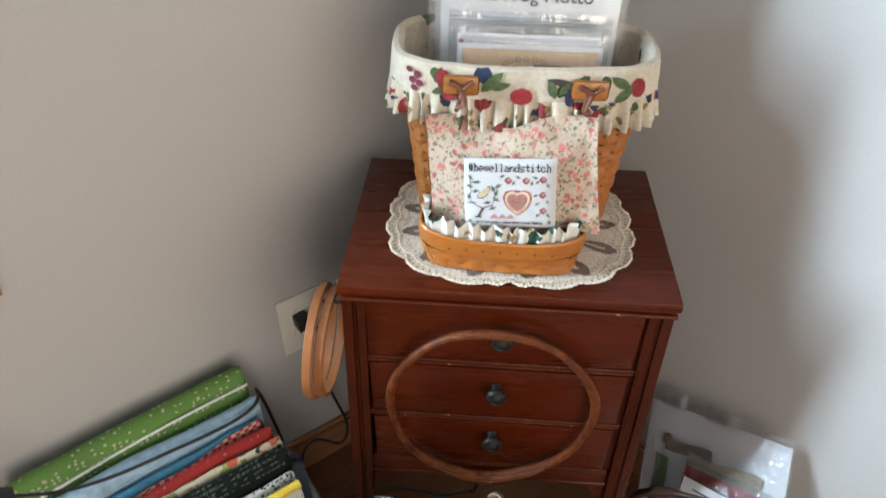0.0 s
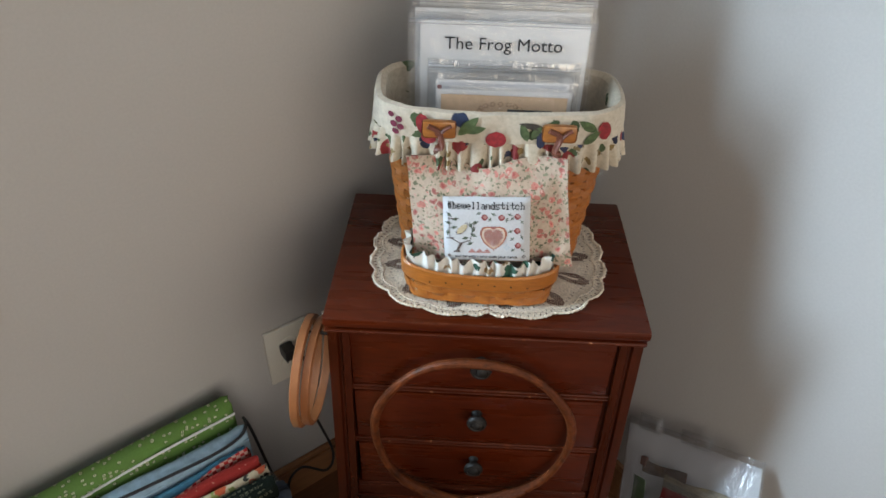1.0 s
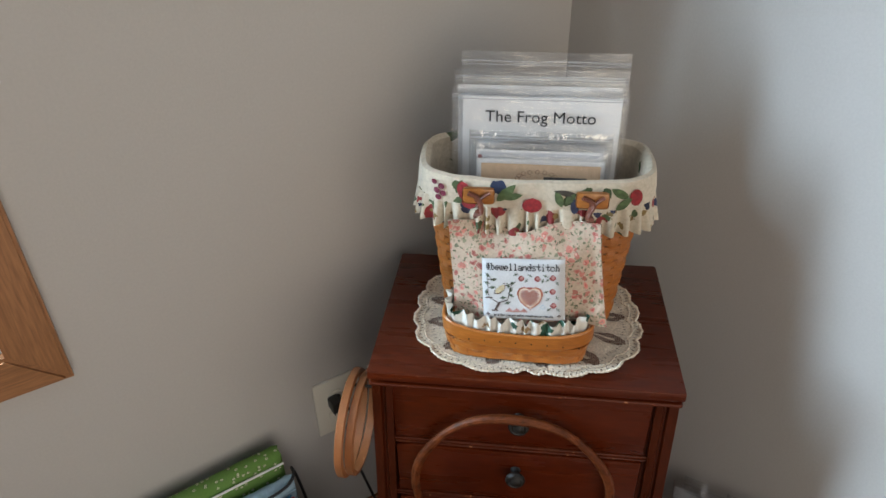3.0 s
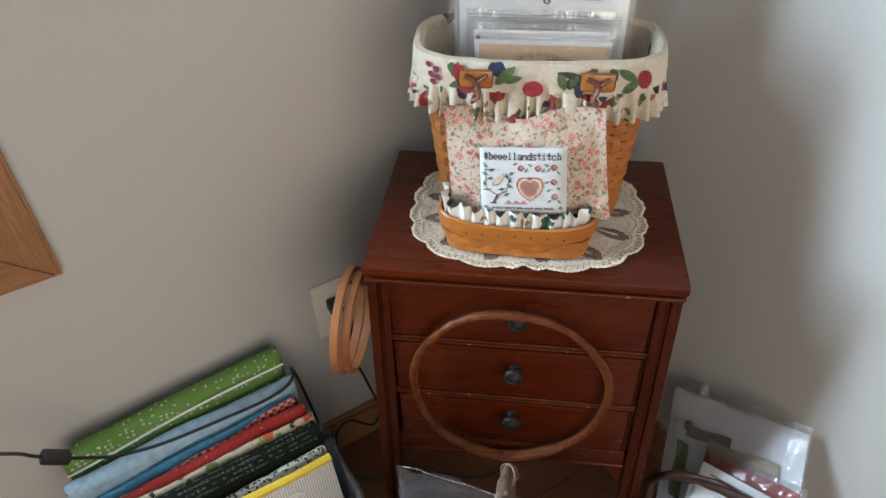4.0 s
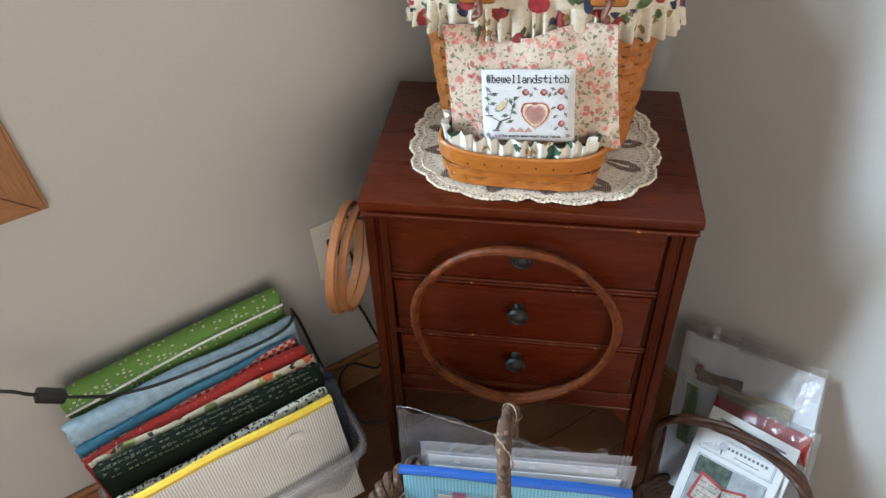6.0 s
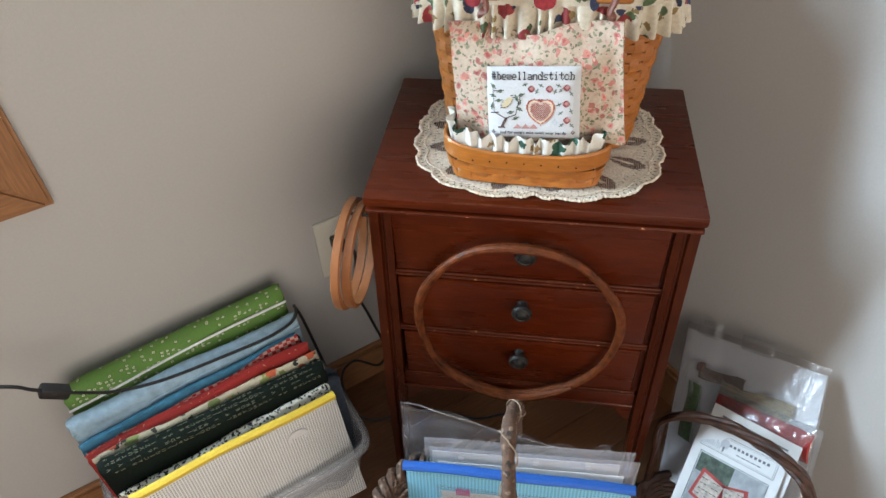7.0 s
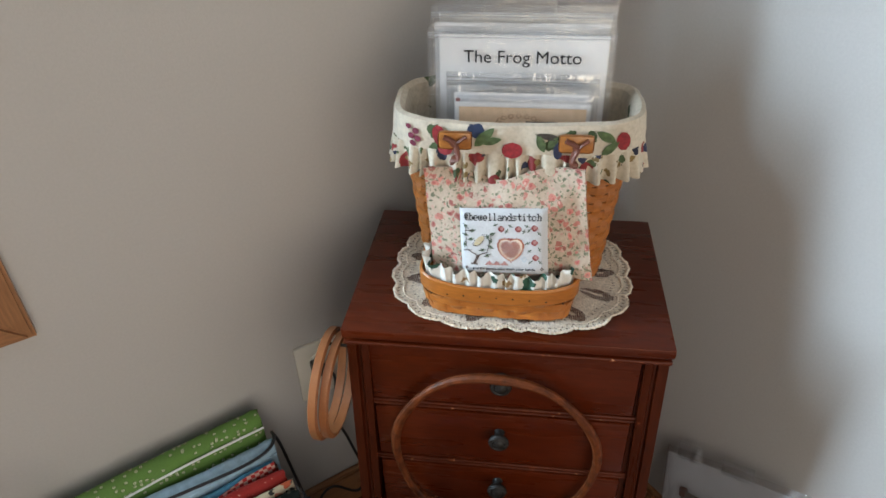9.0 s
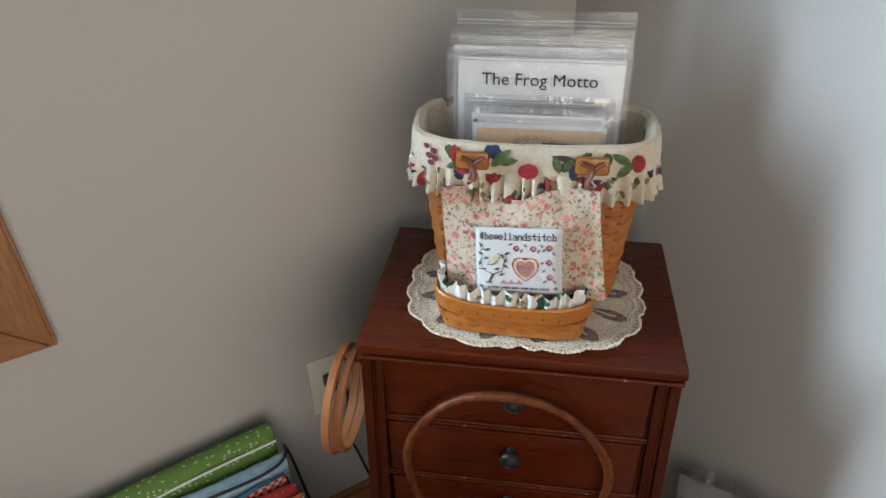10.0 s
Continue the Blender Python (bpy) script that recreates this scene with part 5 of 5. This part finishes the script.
def build_net_pouch():
    p = thing("mesh_pouch", "white mesh zip pouch with a yellow zip along the top", "pouch", BIN_SPOT)
    u0, u1, z0 = 0.640, 0.950, 0.03

    def side(v, bulge):
        def fn(s, t):
            u = u0 - 0.010 * (1 - t) + (u1 - u0) * s
            z = z0 + (0.300 - z0 + 0.004 * s) * t
            return u, v + bulge * math.sin(math.pi * s) * math.sin(math.pi * t) + 0.004 * noise3((u, v, z), 22) + 0.02 * (1 - t), z
        return fn
    part("front_mesh", slab(bmesh.new(), side(0.216, 0.010), 30, 24, 0.0006), NET, p, "white vinyl mesh")
    part("back_mesh", slab(bmesh.new(), side(0.208, -0.004), 30, 24, 0.0006), NET, p)
    pts = [(u0 + (u1 - u0) * s, 0.2135 + 0.002 * math.sin(8 * s), 0.305 + 0.005 * s + 0.002 * math.sin(5 * s)) for s in [k / 24 for k in range(25)]]
    b = bmesh.new()
    tube(b, pts, 0.0072, 8, flat=0.9)
    part("zip", b, YELLOW, p, "yellow zip tape")
    b = bmesh.new()
    for k in range(7):
        a = 0.5 + 0.12 * k
        tube(b, smooth_path([(u1, 0.214, 0.312), (u1 + 0.008, 0.216, 0.318 + 0.001 * k), (u1 + 0.016 + 0.001 * k, 0.210 + 0.003 * k, 0.325 - 0.003 * k)], 3), 0.0007, 5)
    part("tassel", b, TWINE, p, "frayed pale tassel")
    b = slab(bmesh.new(), lambda s, t: (0.668 + 0.235 * s, 0.2125 + 0.005 * t, 0.06 + 0.205 * t), 8, 8, 0.004)
    part("folded_insert", b, PAPER, p)
    b = lathe(bmesh.new(), [(0.017, 0), (0.017, 0.002), (0.013, 0.0026), (0.012, 0.001)], 28, Matrix.Translation((0.712, 0.2215, 0.262)) @ Matrix.Rotation(radians(-90), 4, "X"))
    part("floss_ring", b, PAPER, p, "white round spool inside")
    b = lathe(bmesh.new(), [(0.015, 0), (0.015, 0.002), (0.011, 0.0026), (0.010, 0.001)], 28, Matrix.Translation((0.690, 0.2245, 0.20)) @ Matrix.Rotation(radians(-90), 4, "X"))
    part("floss_ring", b, PAPER, p, "white round spool inside")


build_net_pouch()


# ---- twig basket with pouches in front of the stand ----
def build_twig_basket():
    cx, cy = 0.000, -0.209
    t = thing("twig_basket", "rustic twig basket with a bark-covered arched handle", "basket", pose(cx, cy, 0))
    rx, ry, top = 0.168, 0.100, 0.325
    rnd = random.Random(7)
    b = bmesh.new()
    lathe(b, [(0.09, 0.0), (0.09, 0.012)], 28)
    b.transform(Matrix.Diagonal((1.5, 0.92, 1, 1)))
    part("base", b, BARK, t)
    rows = 15
    for k in range(rows):
        z = 0.015 + (top - 0.02) * k / (rows - 1)
        f = 0.80 + 0.20 * (k / (rows - 1)) ** 0.7
        b = bmesh.new()
        n = 80
        tube(b, [(rx * f * math.cos(2 * math.pi * i / n), ry * f * math.sin(2 * math.pi * i / n), z + 0.004 * math.sin(8 * math.pi * i / n + k)) for i in range(n)],
             [0.0062 + 0.0015 * math.sin(i * 0.7 + k) for i in range(n)], 7, True)
        part("twig", b, BARK, t)
    for k in range(3):
        b = bmesh.new()
        n = 120
        pts = []
        for i in range(n):
            a = 2 * math.pi * i / n
            w = 0.009
            pts.append(((rx + w * math.cos(14 * a + 2.1 * k)) * math.cos(a), (ry + w * math.cos(14 * a + 2.1 * k)) * math.sin(a), top + 0.006 + w * math.sin(14 * a + 2.1 * k)))
        tube(b, pts, 0.0062, 7, True)
        part("rim_twist", b, BARK, t)
    # handle: over the middle, front to back
    pts, rs = [], []
    for k in range(41):
        a = math.pi * k / 40
        pts.append(Vector((0.004 * math.sin(3 * a) - 0.002, -0.094 * math.cos(a), 0.30 + 0.242 * math.sin(a) ** 0.8 if 0 < k < 40 else 0.10)))
        rs.append(0.0080 + 0.0010 * math.sin(9 * a) + 0.0006 * math.sin(23 * a))
    h = part("handle", tube(bmesh.new(), pts, rs, 12), BARK, t, "bark-covered twig handle wound with twine")
    b = bmesh.new()
    wind = []
    for k in range(200):
        f = k / 199 * 38 + 1
        i = min(39, int(f))
        p = pts[i].lerp(pts[i + 1], f - i)
        tan = (pts[i + 1] - pts[i]).normalized()
        side = Vector((1, 0, 0))
        nrm = side.cross(tan)
        ph = k / 199 * 2 * math.pi * 5
        wind.append(p + (side * math.cos(ph) + nrm * math.sin(ph)) * 0.0098)
    tube(b, wind, 0.0009, 5)
    part("twine", b, TWINE, h, "pale twine wound round the handle")


build_twig_basket()


def build_front_pouches():
    SPOT = pose(0.009, 0.003, -0.006)
    g = thing("clear_bag", "crumpled clear plastic bag standing in the twig basket", "bag", SPOT)
    b = bmesh.new()
    for side in (-1, 1):
        def fn(i, j):
            s, q = i / 39, j / 29
            x = -0.155 + 0.27 * s
            zt = 0.460 - 0.062 * min(1, s / 0.7) ** 1.1 + 0.003 * math.sin(14 * s)
            z = 0.10 + (zt - 0.10) * q
            y = -0.136 + 0.05 * (q - 1) * 0.4 + side * (0.008 * math.sin(math.pi * s) * (1 - q * 0.7) + 0.0006)
            return Vector((x, y + 0.011 * noise3((x, side, z), 18) + 0.007 * noise3((x + 3, side, z), 42), z))
        surf(b, fn, 40, 30)
    part("film", b, KIT_FILM, g)
    b = tube(bmesh.new(), [(-0.155 + 0.27 * s, -0.136 + 0.010 * noise3((-0.155 + 0.27 * s, 1, 0.45), 16), 0.460 - 0.062 * min(1, s / 0.7) ** 1.1 + 0.003 * math.sin(14 * s)) for s in [k / 30 for k in range(31)]], 0.0010, 6)
    part("seam", b, KIT_FILM, g)
    g = thing("page_sleeve", "clear hole-punched page sleeves holding white paper", "page sleeve", SPOT)
    for k, (x0, x1, z1, y) in enumerate(((-0.124, 0.140, 0.412, -0.152), (-0.116, 0.146, 0.404, -0.160))):
        def fn(s, q):
            return x0 + (x1 - x0) * s, y - 0.02 * (1 - q) + 0.0015 * noise3((s * 3, k, q * 3), 1), 0.10 + (z1 - 0.10) * q + 0.016 * s * q
        part("sleeve", slab(bmesh.new(), fn, 16, 16, 0.0008), SLEEVE, g, "clear sleeve")

        def fn2(s, q):
            return x0 + 0.010 + (x1 - x0 - 0.025) * s, y - 0.003 - 0.02 * (1 - q), 0.10 + (z1 - 0.125 - 0.004 * k) * q + 0.014 * s * q
        part("paper", slab(bmesh.new(), fn2, 8, 8, 0.0006), PAPER, g, "white paper")
    for x in (-0.075, 0.02, 0.085):
        b = lathe(bmesh.new(), [(0.0042, 0), (0.0042, 0.0006)], 14, Matrix.Translation((x, -0.1628, 0.388 + 0.016 * (x + 0.12) / 0.26)) @ Matrix.Rotation(radians(90), 4, "X"))
        part("punch_hole", b, GREY_CARD, g)
    g = thing("zip_pouch", "aqua mesh document pouch with a royal blue zip", "pouch", SPOT)

    def face(s, q):
        x = -0.146 + 0.288 * s
        return x, -0.176 - 0.03 * (1 - q) + 0.003 * noise3((x, 1, q), 9), 0.10 + (0.374 - 0.10) * q + 0.004 * math.sin(3 * s)
    part("mesh_front", slab(bmesh.new(), face, 24, 16, 0.0008), NET_BLUE, g, "aqua woven mesh")

    def film(s, q):
        x, y, z = face(0.14 + 0.80 * s, 0.05 + 0.86 * q)
        return x, y - 0.004 - 0.003 * math.sin(math.pi * s) + 0.002 * noise3((x, 5, z), 30), z
    part("clear_window", slab(bmesh.new(), film, 24, 16, 0.0006), BAG, g)
    b = tube(bmesh.new(), [(-0.149 + 0.294 * s, -0.177 + 0.001 * math.sin(9 * s), 0.381 + 0.004 * math.sin(3 * s)) for s in [k / 20 for k in range(21)]], 0.0072, 8, flat=0.75)
    part("zip", b, ROYAL, g, "royal blue zip")

    def card(s, q):
        x, y, z = face(0.16 + 0.75 * s, 0.05 + 0.80 * q)
        return x, y - 0.002, z
    part("insert", slab(bmesh.new(), card, 10, 10, 0.0006), PAPER, g, "white sheet")
    b = bmesh.new()
    for k in range(7):
        x = -0.079 + 0.0027 * k
        box(b, x - 0.0009, x + 0.0009, -0.1835, -0.1825, 0.285, 0.345)
    part("printed_stripe", b, surface("magenta_ink", (0.55, 0.05, 0.22), 0.6, vary=0.1), g, "magenta striped edge")


build_front_pouches()


# ---- kits leaning on the side wall, with a vine-handled basket ----
# in the room's frame: x off the side wall, y along it
def leaning(tl, tr, drop, out):
    """Matrix of a sheet whose top edge runs from tl to tr: x along it, y down its face, z off it; out is its lean off the wall."""
    tl, tr = Vector(tl), Vector(tr)
    ex = (tr - tl).normalized()
    down = Vector((0, ex.z, -ex.y)) if ex.y > 0 else Vector((0, -ex.z, ex.y))
    down = (down * math.cos(out) + Vector((1, 0, 0)) * math.sin(out)).normalized()
    down = (down - ex * down.dot(ex)).normalized()
    ez = ex.cross(down)
    m = Matrix((ex, down, ez)).transposed().to_4x4()
    m.translation = tl
    return m


def build_kits():
    rnd = random.Random(3)
    m = KIT_SPOT @ leaning((0.045, 0.404, 0.242), (0.045, 0.632, 0.364), 0.3, 0.50)
    g = thing("craft_kit", "large clear kit bag with a grey backing sheet, leaning", "kit", m, "craft kits by the wall")
    w, h = 0.258, 0.20

    def up(x, y, e):
        return -e
    part("backing_sheet", slab(bmesh.new(), lambda s, t: (w * s, 0.27 * t, 0.002 * math.sin(3 * s)), 10, 10, 0.001), GREY_SHEET, g, "pale grey backing sheet")

    def film(amp, x0, x1, y0, y1, lift):
        def fn(s, t):
            x, y = x0 + (x1 - x0) * s, y0 + (y1 - y0) * t
            e = min(1, 8 * min(s, 1 - s, t + 0.03, 1 - t))
            return x, y, sgn * (lift * e + amp * e * (noise3((x, y, lift), 34) + 0.6 * noise3((x, y, 2), 80)))
        return fn
    ez_room = (KIT_SPOT.inverted() @ m).to_3x3() @ Vector((0, 0, 1))
    sgn = 1 if ez_room.x > 0 else -1
    part("film", slab(bmesh.new(), film(0.005, -0.004, w + 0.004, -0.012, 0.27, 0.009), 44, 40, 0.0003), KIT_FILM, g, "crinkled clear bag")
    part("film_flap", slab(bmesh.new(), film(0.004, 0.02, 0.07, -0.024, 0.004, 0.006), 14, 8, 0.0003), KIT_FILM, g)
    part("film_flap", slab(bmesh.new(), film(0.004, 0.11, 0.17, -0.020, 0.004, 0.006), 14, 8, 0.0003), KIT_FILM, g)
    # folded floss and cloth inside
    b = bmesh.new()
    for k in range(34):
        pts = [(0.09 + 0.13 * q / 6 + 0.004 * rnd.random(), 0.062 + 0.0012 * k + 0.004 * math.sin(q * 0.9 + 0.1 * k), sgn * (0.005 + 0.002 * rnd.random())) for q in range(7)]
        tube(b, smooth_path(pts, 3), 0.0010, 5)
    part("floss_skein", b, surface("ecru_floss", (0.45, 0.37, 0.24), 0.8, grain=300, vary=0.4, bump=0.4), g, "ecru floss skeins")["kind"] = "stuff"
    b = bmesh.new()
    for k in range(22):
        pts = [(0.045 + 0.09 * q / 6, 0.052 + 0.0009 * k + 0.003 * math.sin(q * 0.8 + 0.05 * k), sgn * (0.005 + 0.002 * rnd.random())) for q in range(7)]
        tube(b, smooth_path(pts, 3), 0.0011, 5)
    part("floss_skein", b, surface("umber_floss", (0.20, 0.13, 0.09), 0.8, grain=300, vary=0.5, bump=0.4), g, "brown floss skeins")["kind"] = "stuff"
    b = bmesh.new()
    for k in range(8):
        pts = [(0.030 + 0.004 * k + 0.002 * math.sin(q), 0.085 + 0.10 * q / 6, sgn * (0.006 + 0.001 * k % 2)) for q in range(7)]
        tube(b, smooth_path(pts, 3), 0.0016, 5)
    part("floss_skein", b, surface("moss_floss", (0.10, 0.15, 0.07), 0.8, grain=300, vary=0.5, bump=0.4), g, "moss green floss skeins")["kind"] = "stuff"
    b = box(bmesh.new(), 0.040, 0.052, 0.048, 0.064, min(0, sgn * 0.009), max(0, sgn * 0.009), 0.002)
    part("bobbin", b, LEATHER, g, "dark wooden bobbin")

    # red linen kit
    m2 = KIT_SPOT @ leaning((0.088, 0.521, 0.228), (0.088, 0.672, 0.306), 0.2, 0.55)
    g = thing("craft_kit", "clear kit bag with folded red linen", "kit", m2, "craft kits by the wall")
    part("linen", slab(bmesh.new(), lambda s, t: (0.166 * s, 0.006 + 0.04 * t, sgn * (0.006 * math.sin(math.pi * t) + 0.003 * noise3((s * 4, t, 0), 2))), 26, 8, 0.004), RED_CLOTH, g, "folded red linen")
    part("film", slab(bmesh.new(), film(0.004, -0.006, 0.176, -0.006, 0.20, 0.012), 36, 36, 0.0003), KIT_FILM, g, "crinkled clear bag")
    m3 = KIT_SPOT @ leaning((0.120, 0.534, 0.236), (0.120, 0.679, 0.300), 0.2, 0.68)
    g = thing("pattern_leaflet", "white pattern leaflet standing behind another", "leaflet", m3, "pattern leaflets by the wall")
    part("leaflet_sheet", slab(bmesh.new(), lambda s, t: (0.152 * s, 0.22 * t, 0.0), 6, 6, 0.0008), PAPER, g)
    b = box(bmesh.new(), 0.020, 0.135, 0.012, 0.015, min(0, sgn * 0.001), max(0, sgn * 0.001))
    part("printed_bar", b, GREY_INK, g)

    # the leaflet with a picture
    m4 = KIT_SPOT @ leaning((0.137, 0.534, 0.205), (0.137, 0.676, 0.282), 0.2, 0.78)
    g = thing("pattern_leaflet", "white pattern leaflet with a picture of red stitched cloths", "leaflet", m4, "pattern leaflets by the wall")
    sh = part("leaflet_sheet", slab(bmesh.new(), lambda s, t: (0.157 * s, 0.215 * t, 0.0), 8, 8, 0.0008), PAPER, g)

    def flat_box(x0, x1, y0, y1, mt, lift, name, turn=0.0, lab=""):
        bb = box(bmesh.new(), -(x1 - x0) / 2, (x1 - x0) / 2, -(y1 - y0) / 2, (y1 - y0) / 2, -0.0001, 0.0001)
        bb.transform(Matrix.Translation(((x0 + x1) / 2, (y0 + y1) / 2, sgn * lift)) @ Matrix.Rotation(turn, 4, "Z"))
        return part(name, bb, mt, sh, lab, smooth=False)

    def frame_lines(x0, x1, y0, y1, mt, lift, name, t=0.0007):
        bb = bmesh.new()
        for a in ((x0, x1, y0, y0 + t), (x0, x1, y1 - t, y1), (x0, x0 + t, y0 + t, y1 - t), (x1 - t, x1, y0 + t, y1 - t)):
            box(bb, *a, sgn * lift - 0.0001, sgn * lift + 0.0001)
        part(name, bb, mt, sh, smooth=False)
    frame_lines(0.012, 0.146, 0.010, 0.038, GREY_INK, 0.0014, "title_frame")
    frame_lines(0.015, 0.143, 0.0125, 0.0355, GREY_INK, 0.0014, "title_frame", 0.0004)
    bb = bmesh.new()
    for k in range(10):
        box(bb, 0.062 + 0.0074 * k, 0.0664 + 0.0074 * k, 0.0185, 0.0225, sgn * 0.0014 - 0.0001, sgn * 0.0014 + 0.0001)
    for k in range(5):
        box(bb, 0.078 + 0.009 * k, 0.085 + 0.009 * k, 0.0285, 0.0300, sgn * 0.0014 - 0.0001, sgn * 0.0014 + 0.0001)
    part("title_bars", bb, GREY_INK, sh, smooth=False)
    bb = bmesh.new()
    for k in range(9):
        x = 0.018 + 0.0035 * k
        box(bb, x, x + 0.0022, 0.020 + 0.003 * (k % 3), 0.033, sgn * 0.0014 - 0.0001, sgn * 0.0014 + 0.0001)
    part("emblem_bars", bb, GREY_CARD, sh, smooth=False)
    bb = lathe(bmesh.new(), [(0.008, 0), (0.008, 0.0003)], 16, Matrix.Translation((0.054, 0.022, sgn * 0.0014)))
    part("emblem", bb, GREY_CARD, sh)
    bb = box(bmesh.new(), 0.0525, 0.0555, 0.026, 0.034, sgn * 0.0018 - 0.0001, sgn * 0.0018 + 0.0001)
    part("emblem_stem", bb, GREY_INK, sh)
    frame_lines(0.018, 0.143, 0.046, 0.132, GREY_INK, 0.0018, "picture_frame", 0.001)
    flat_box(0.020, 0.141, 0.048, 0.130, PHOTO_GREY, 0.0012, "picture")
    flat_box(0.021, 0.085, 0.049, 0.078, PHOTO_GREEN, 0.0016, "picture_foliage")
    flat_box(0.085, 0.140, 0.049, 0.066, PHOTO_GREY, 0.0016, "picture_sky")
    flat_box(0.030, 0.082, 0.074, 0.122, PHOTO_RED, 0.0020, "picture_cloth", 0.2)
    flat_box(0.036, 0.076, 0.079, 0.117, PHOTO_PALE, 0.0023, "picture_cloth", 0.2)
    flat_box(0.078, 0.124, 0.074, 0.112, PHOTO_RED, 0.0020, "picture_cloth", -0.25)
    flat_box(0.083, 0.117, 0.078, 0.106, PHOTO_PALE, 0.0023, "picture_cloth", -0.25)
    bb = bmesh.new()
    for r in range(4):
        for k in range(5):
            if rnd.random() < 0.75:
                x, y = 0.039 + 0.0072 * k, 0.083 + 0.0085 * r
                box(bb, x, x + 0.0052, y, y + 0.0012, sgn * 0.0026 - 0.0001, sgn * 0.0026 + 0.0001)
                x, y = 0.086 + 0.006 * k, 0.080 + 0.0065 * r
                box(bb, x, x + 0.0044, y, y + 0.0011, sgn * 0.0026 - 0.0001, sgn * 0.0026 + 0.0001)
    part("picture_marks", bb, STITCH_BROWN, sh, smooth=False)
    bb = bmesh.new()
    for k in range(9):
        box(bb, 0.020 + 0.012 * k, 0.030 + 0.012 * k, 0.139, 0.1415, sgn * 0.0014 - 0.0001, sgn * 0.0014 + 0.0001)
    part("caption_bars", bb, GREY_INK, sh, smooth=False)


build_kits()


def build_vine_basket():
    t = thing("vine_basket", "dark woven vine basket with a twisted arched handle", "basket", KIT_SPOT)
    cu, cv, ru, rv, top = 0.205, 0.630, 0.075, 0.112, 0.045
    for k in range(9):
        z = 0.012 + (top - 0.012) * k / 8
        f = 0.82 + 0.18 * k / 8
        b = bmesh.new()
        n = 64
        tube(b, [(cu + ru * f * math.cos(2 * math.pi * i / n), cv + rv * f * math.sin(2 * math.pi * i / n), z + 0.004 * math.sin(10 * math.pi * i / n + k * 3.1)) for i in range(n)], 0.0075, 7, True)
        part("vine_ring", b, VINE, t)
    b = bmesh.new()
    lathe(b, [(0.8, 0.0), (0.8, 0.008)], 32)
    b.transform(Matrix.Translation((cu, cv, 0.001)) @ Matrix.Diagonal((ru, rv, 1, 1)))
    part("base", b, VINE, t)
    spine = smooth_path([(cu, cv - rv, 0.03), (cu, cv - rv - 0.006, 0.130), (cu - 0.003, 0.507, 0.222), (cu - 0.004, 0.565, 0.302), (cu - 0.005, 0.635, 0.346), (cu - 0.004, 0.694, 0.360), (cu - 0.003, 0.730, 0.338),
                         (cu - 0.002, 0.752, 0.26), (cu, cv + rv + 0.004, 0.15), (cu, cv + rv, 0.03)], 10)
    for k in range(4):
        b = bmesh.new()
        pts = []
        for i, p in enumerate(spine):
            a = i * 0.20 + k * math.pi / 2
            pts.append(p + Vector((math.cos(a), 0, math.sin(a))) * 0.0052)
        tube(b, pts, [0.0045 + 0.0008 * math.sin(i * 0.9 + k) for i in range(len(pts))], 7)
        part("handle_strand", b, VINE, t)
    b = tube(bmesh.new(), smooth_path([(cu, 0.742, 0.30), (cu + 0.02, 0.722, 0.31), (cu + 0.012, 0.736, 0.28), (cu - 0.01, 0.752, 0.27), (cu + 0.016, 0.744, 0.245)], 6), 0.0035, 6)
    part("handle_wrap", b, VINE, t)


build_vine_basket()


# ---- floor planks ----
plank_mesh = {}
rnd = random.Random(11)
for r in range(27):
    u = 0.0
    while u < 3.38:
        ln = min(rnd.choice((0.45, 0.6, 0.9, 1.2)), round(3.39 - u, 3))
        if ln not in plank_mesh:
            plank_mesh[ln] = mesh_of("plank", box(bmesh.new(), 0.0008, ln - 0.0008, 0.0006, 0.0824, -0.0059, 0.0), FLOOR, False)
        ob = new("plank", plank_mesh[ln])
        ob.parent = floor
        ob.location = (u, 0.083 * r, 0)
        u += ln
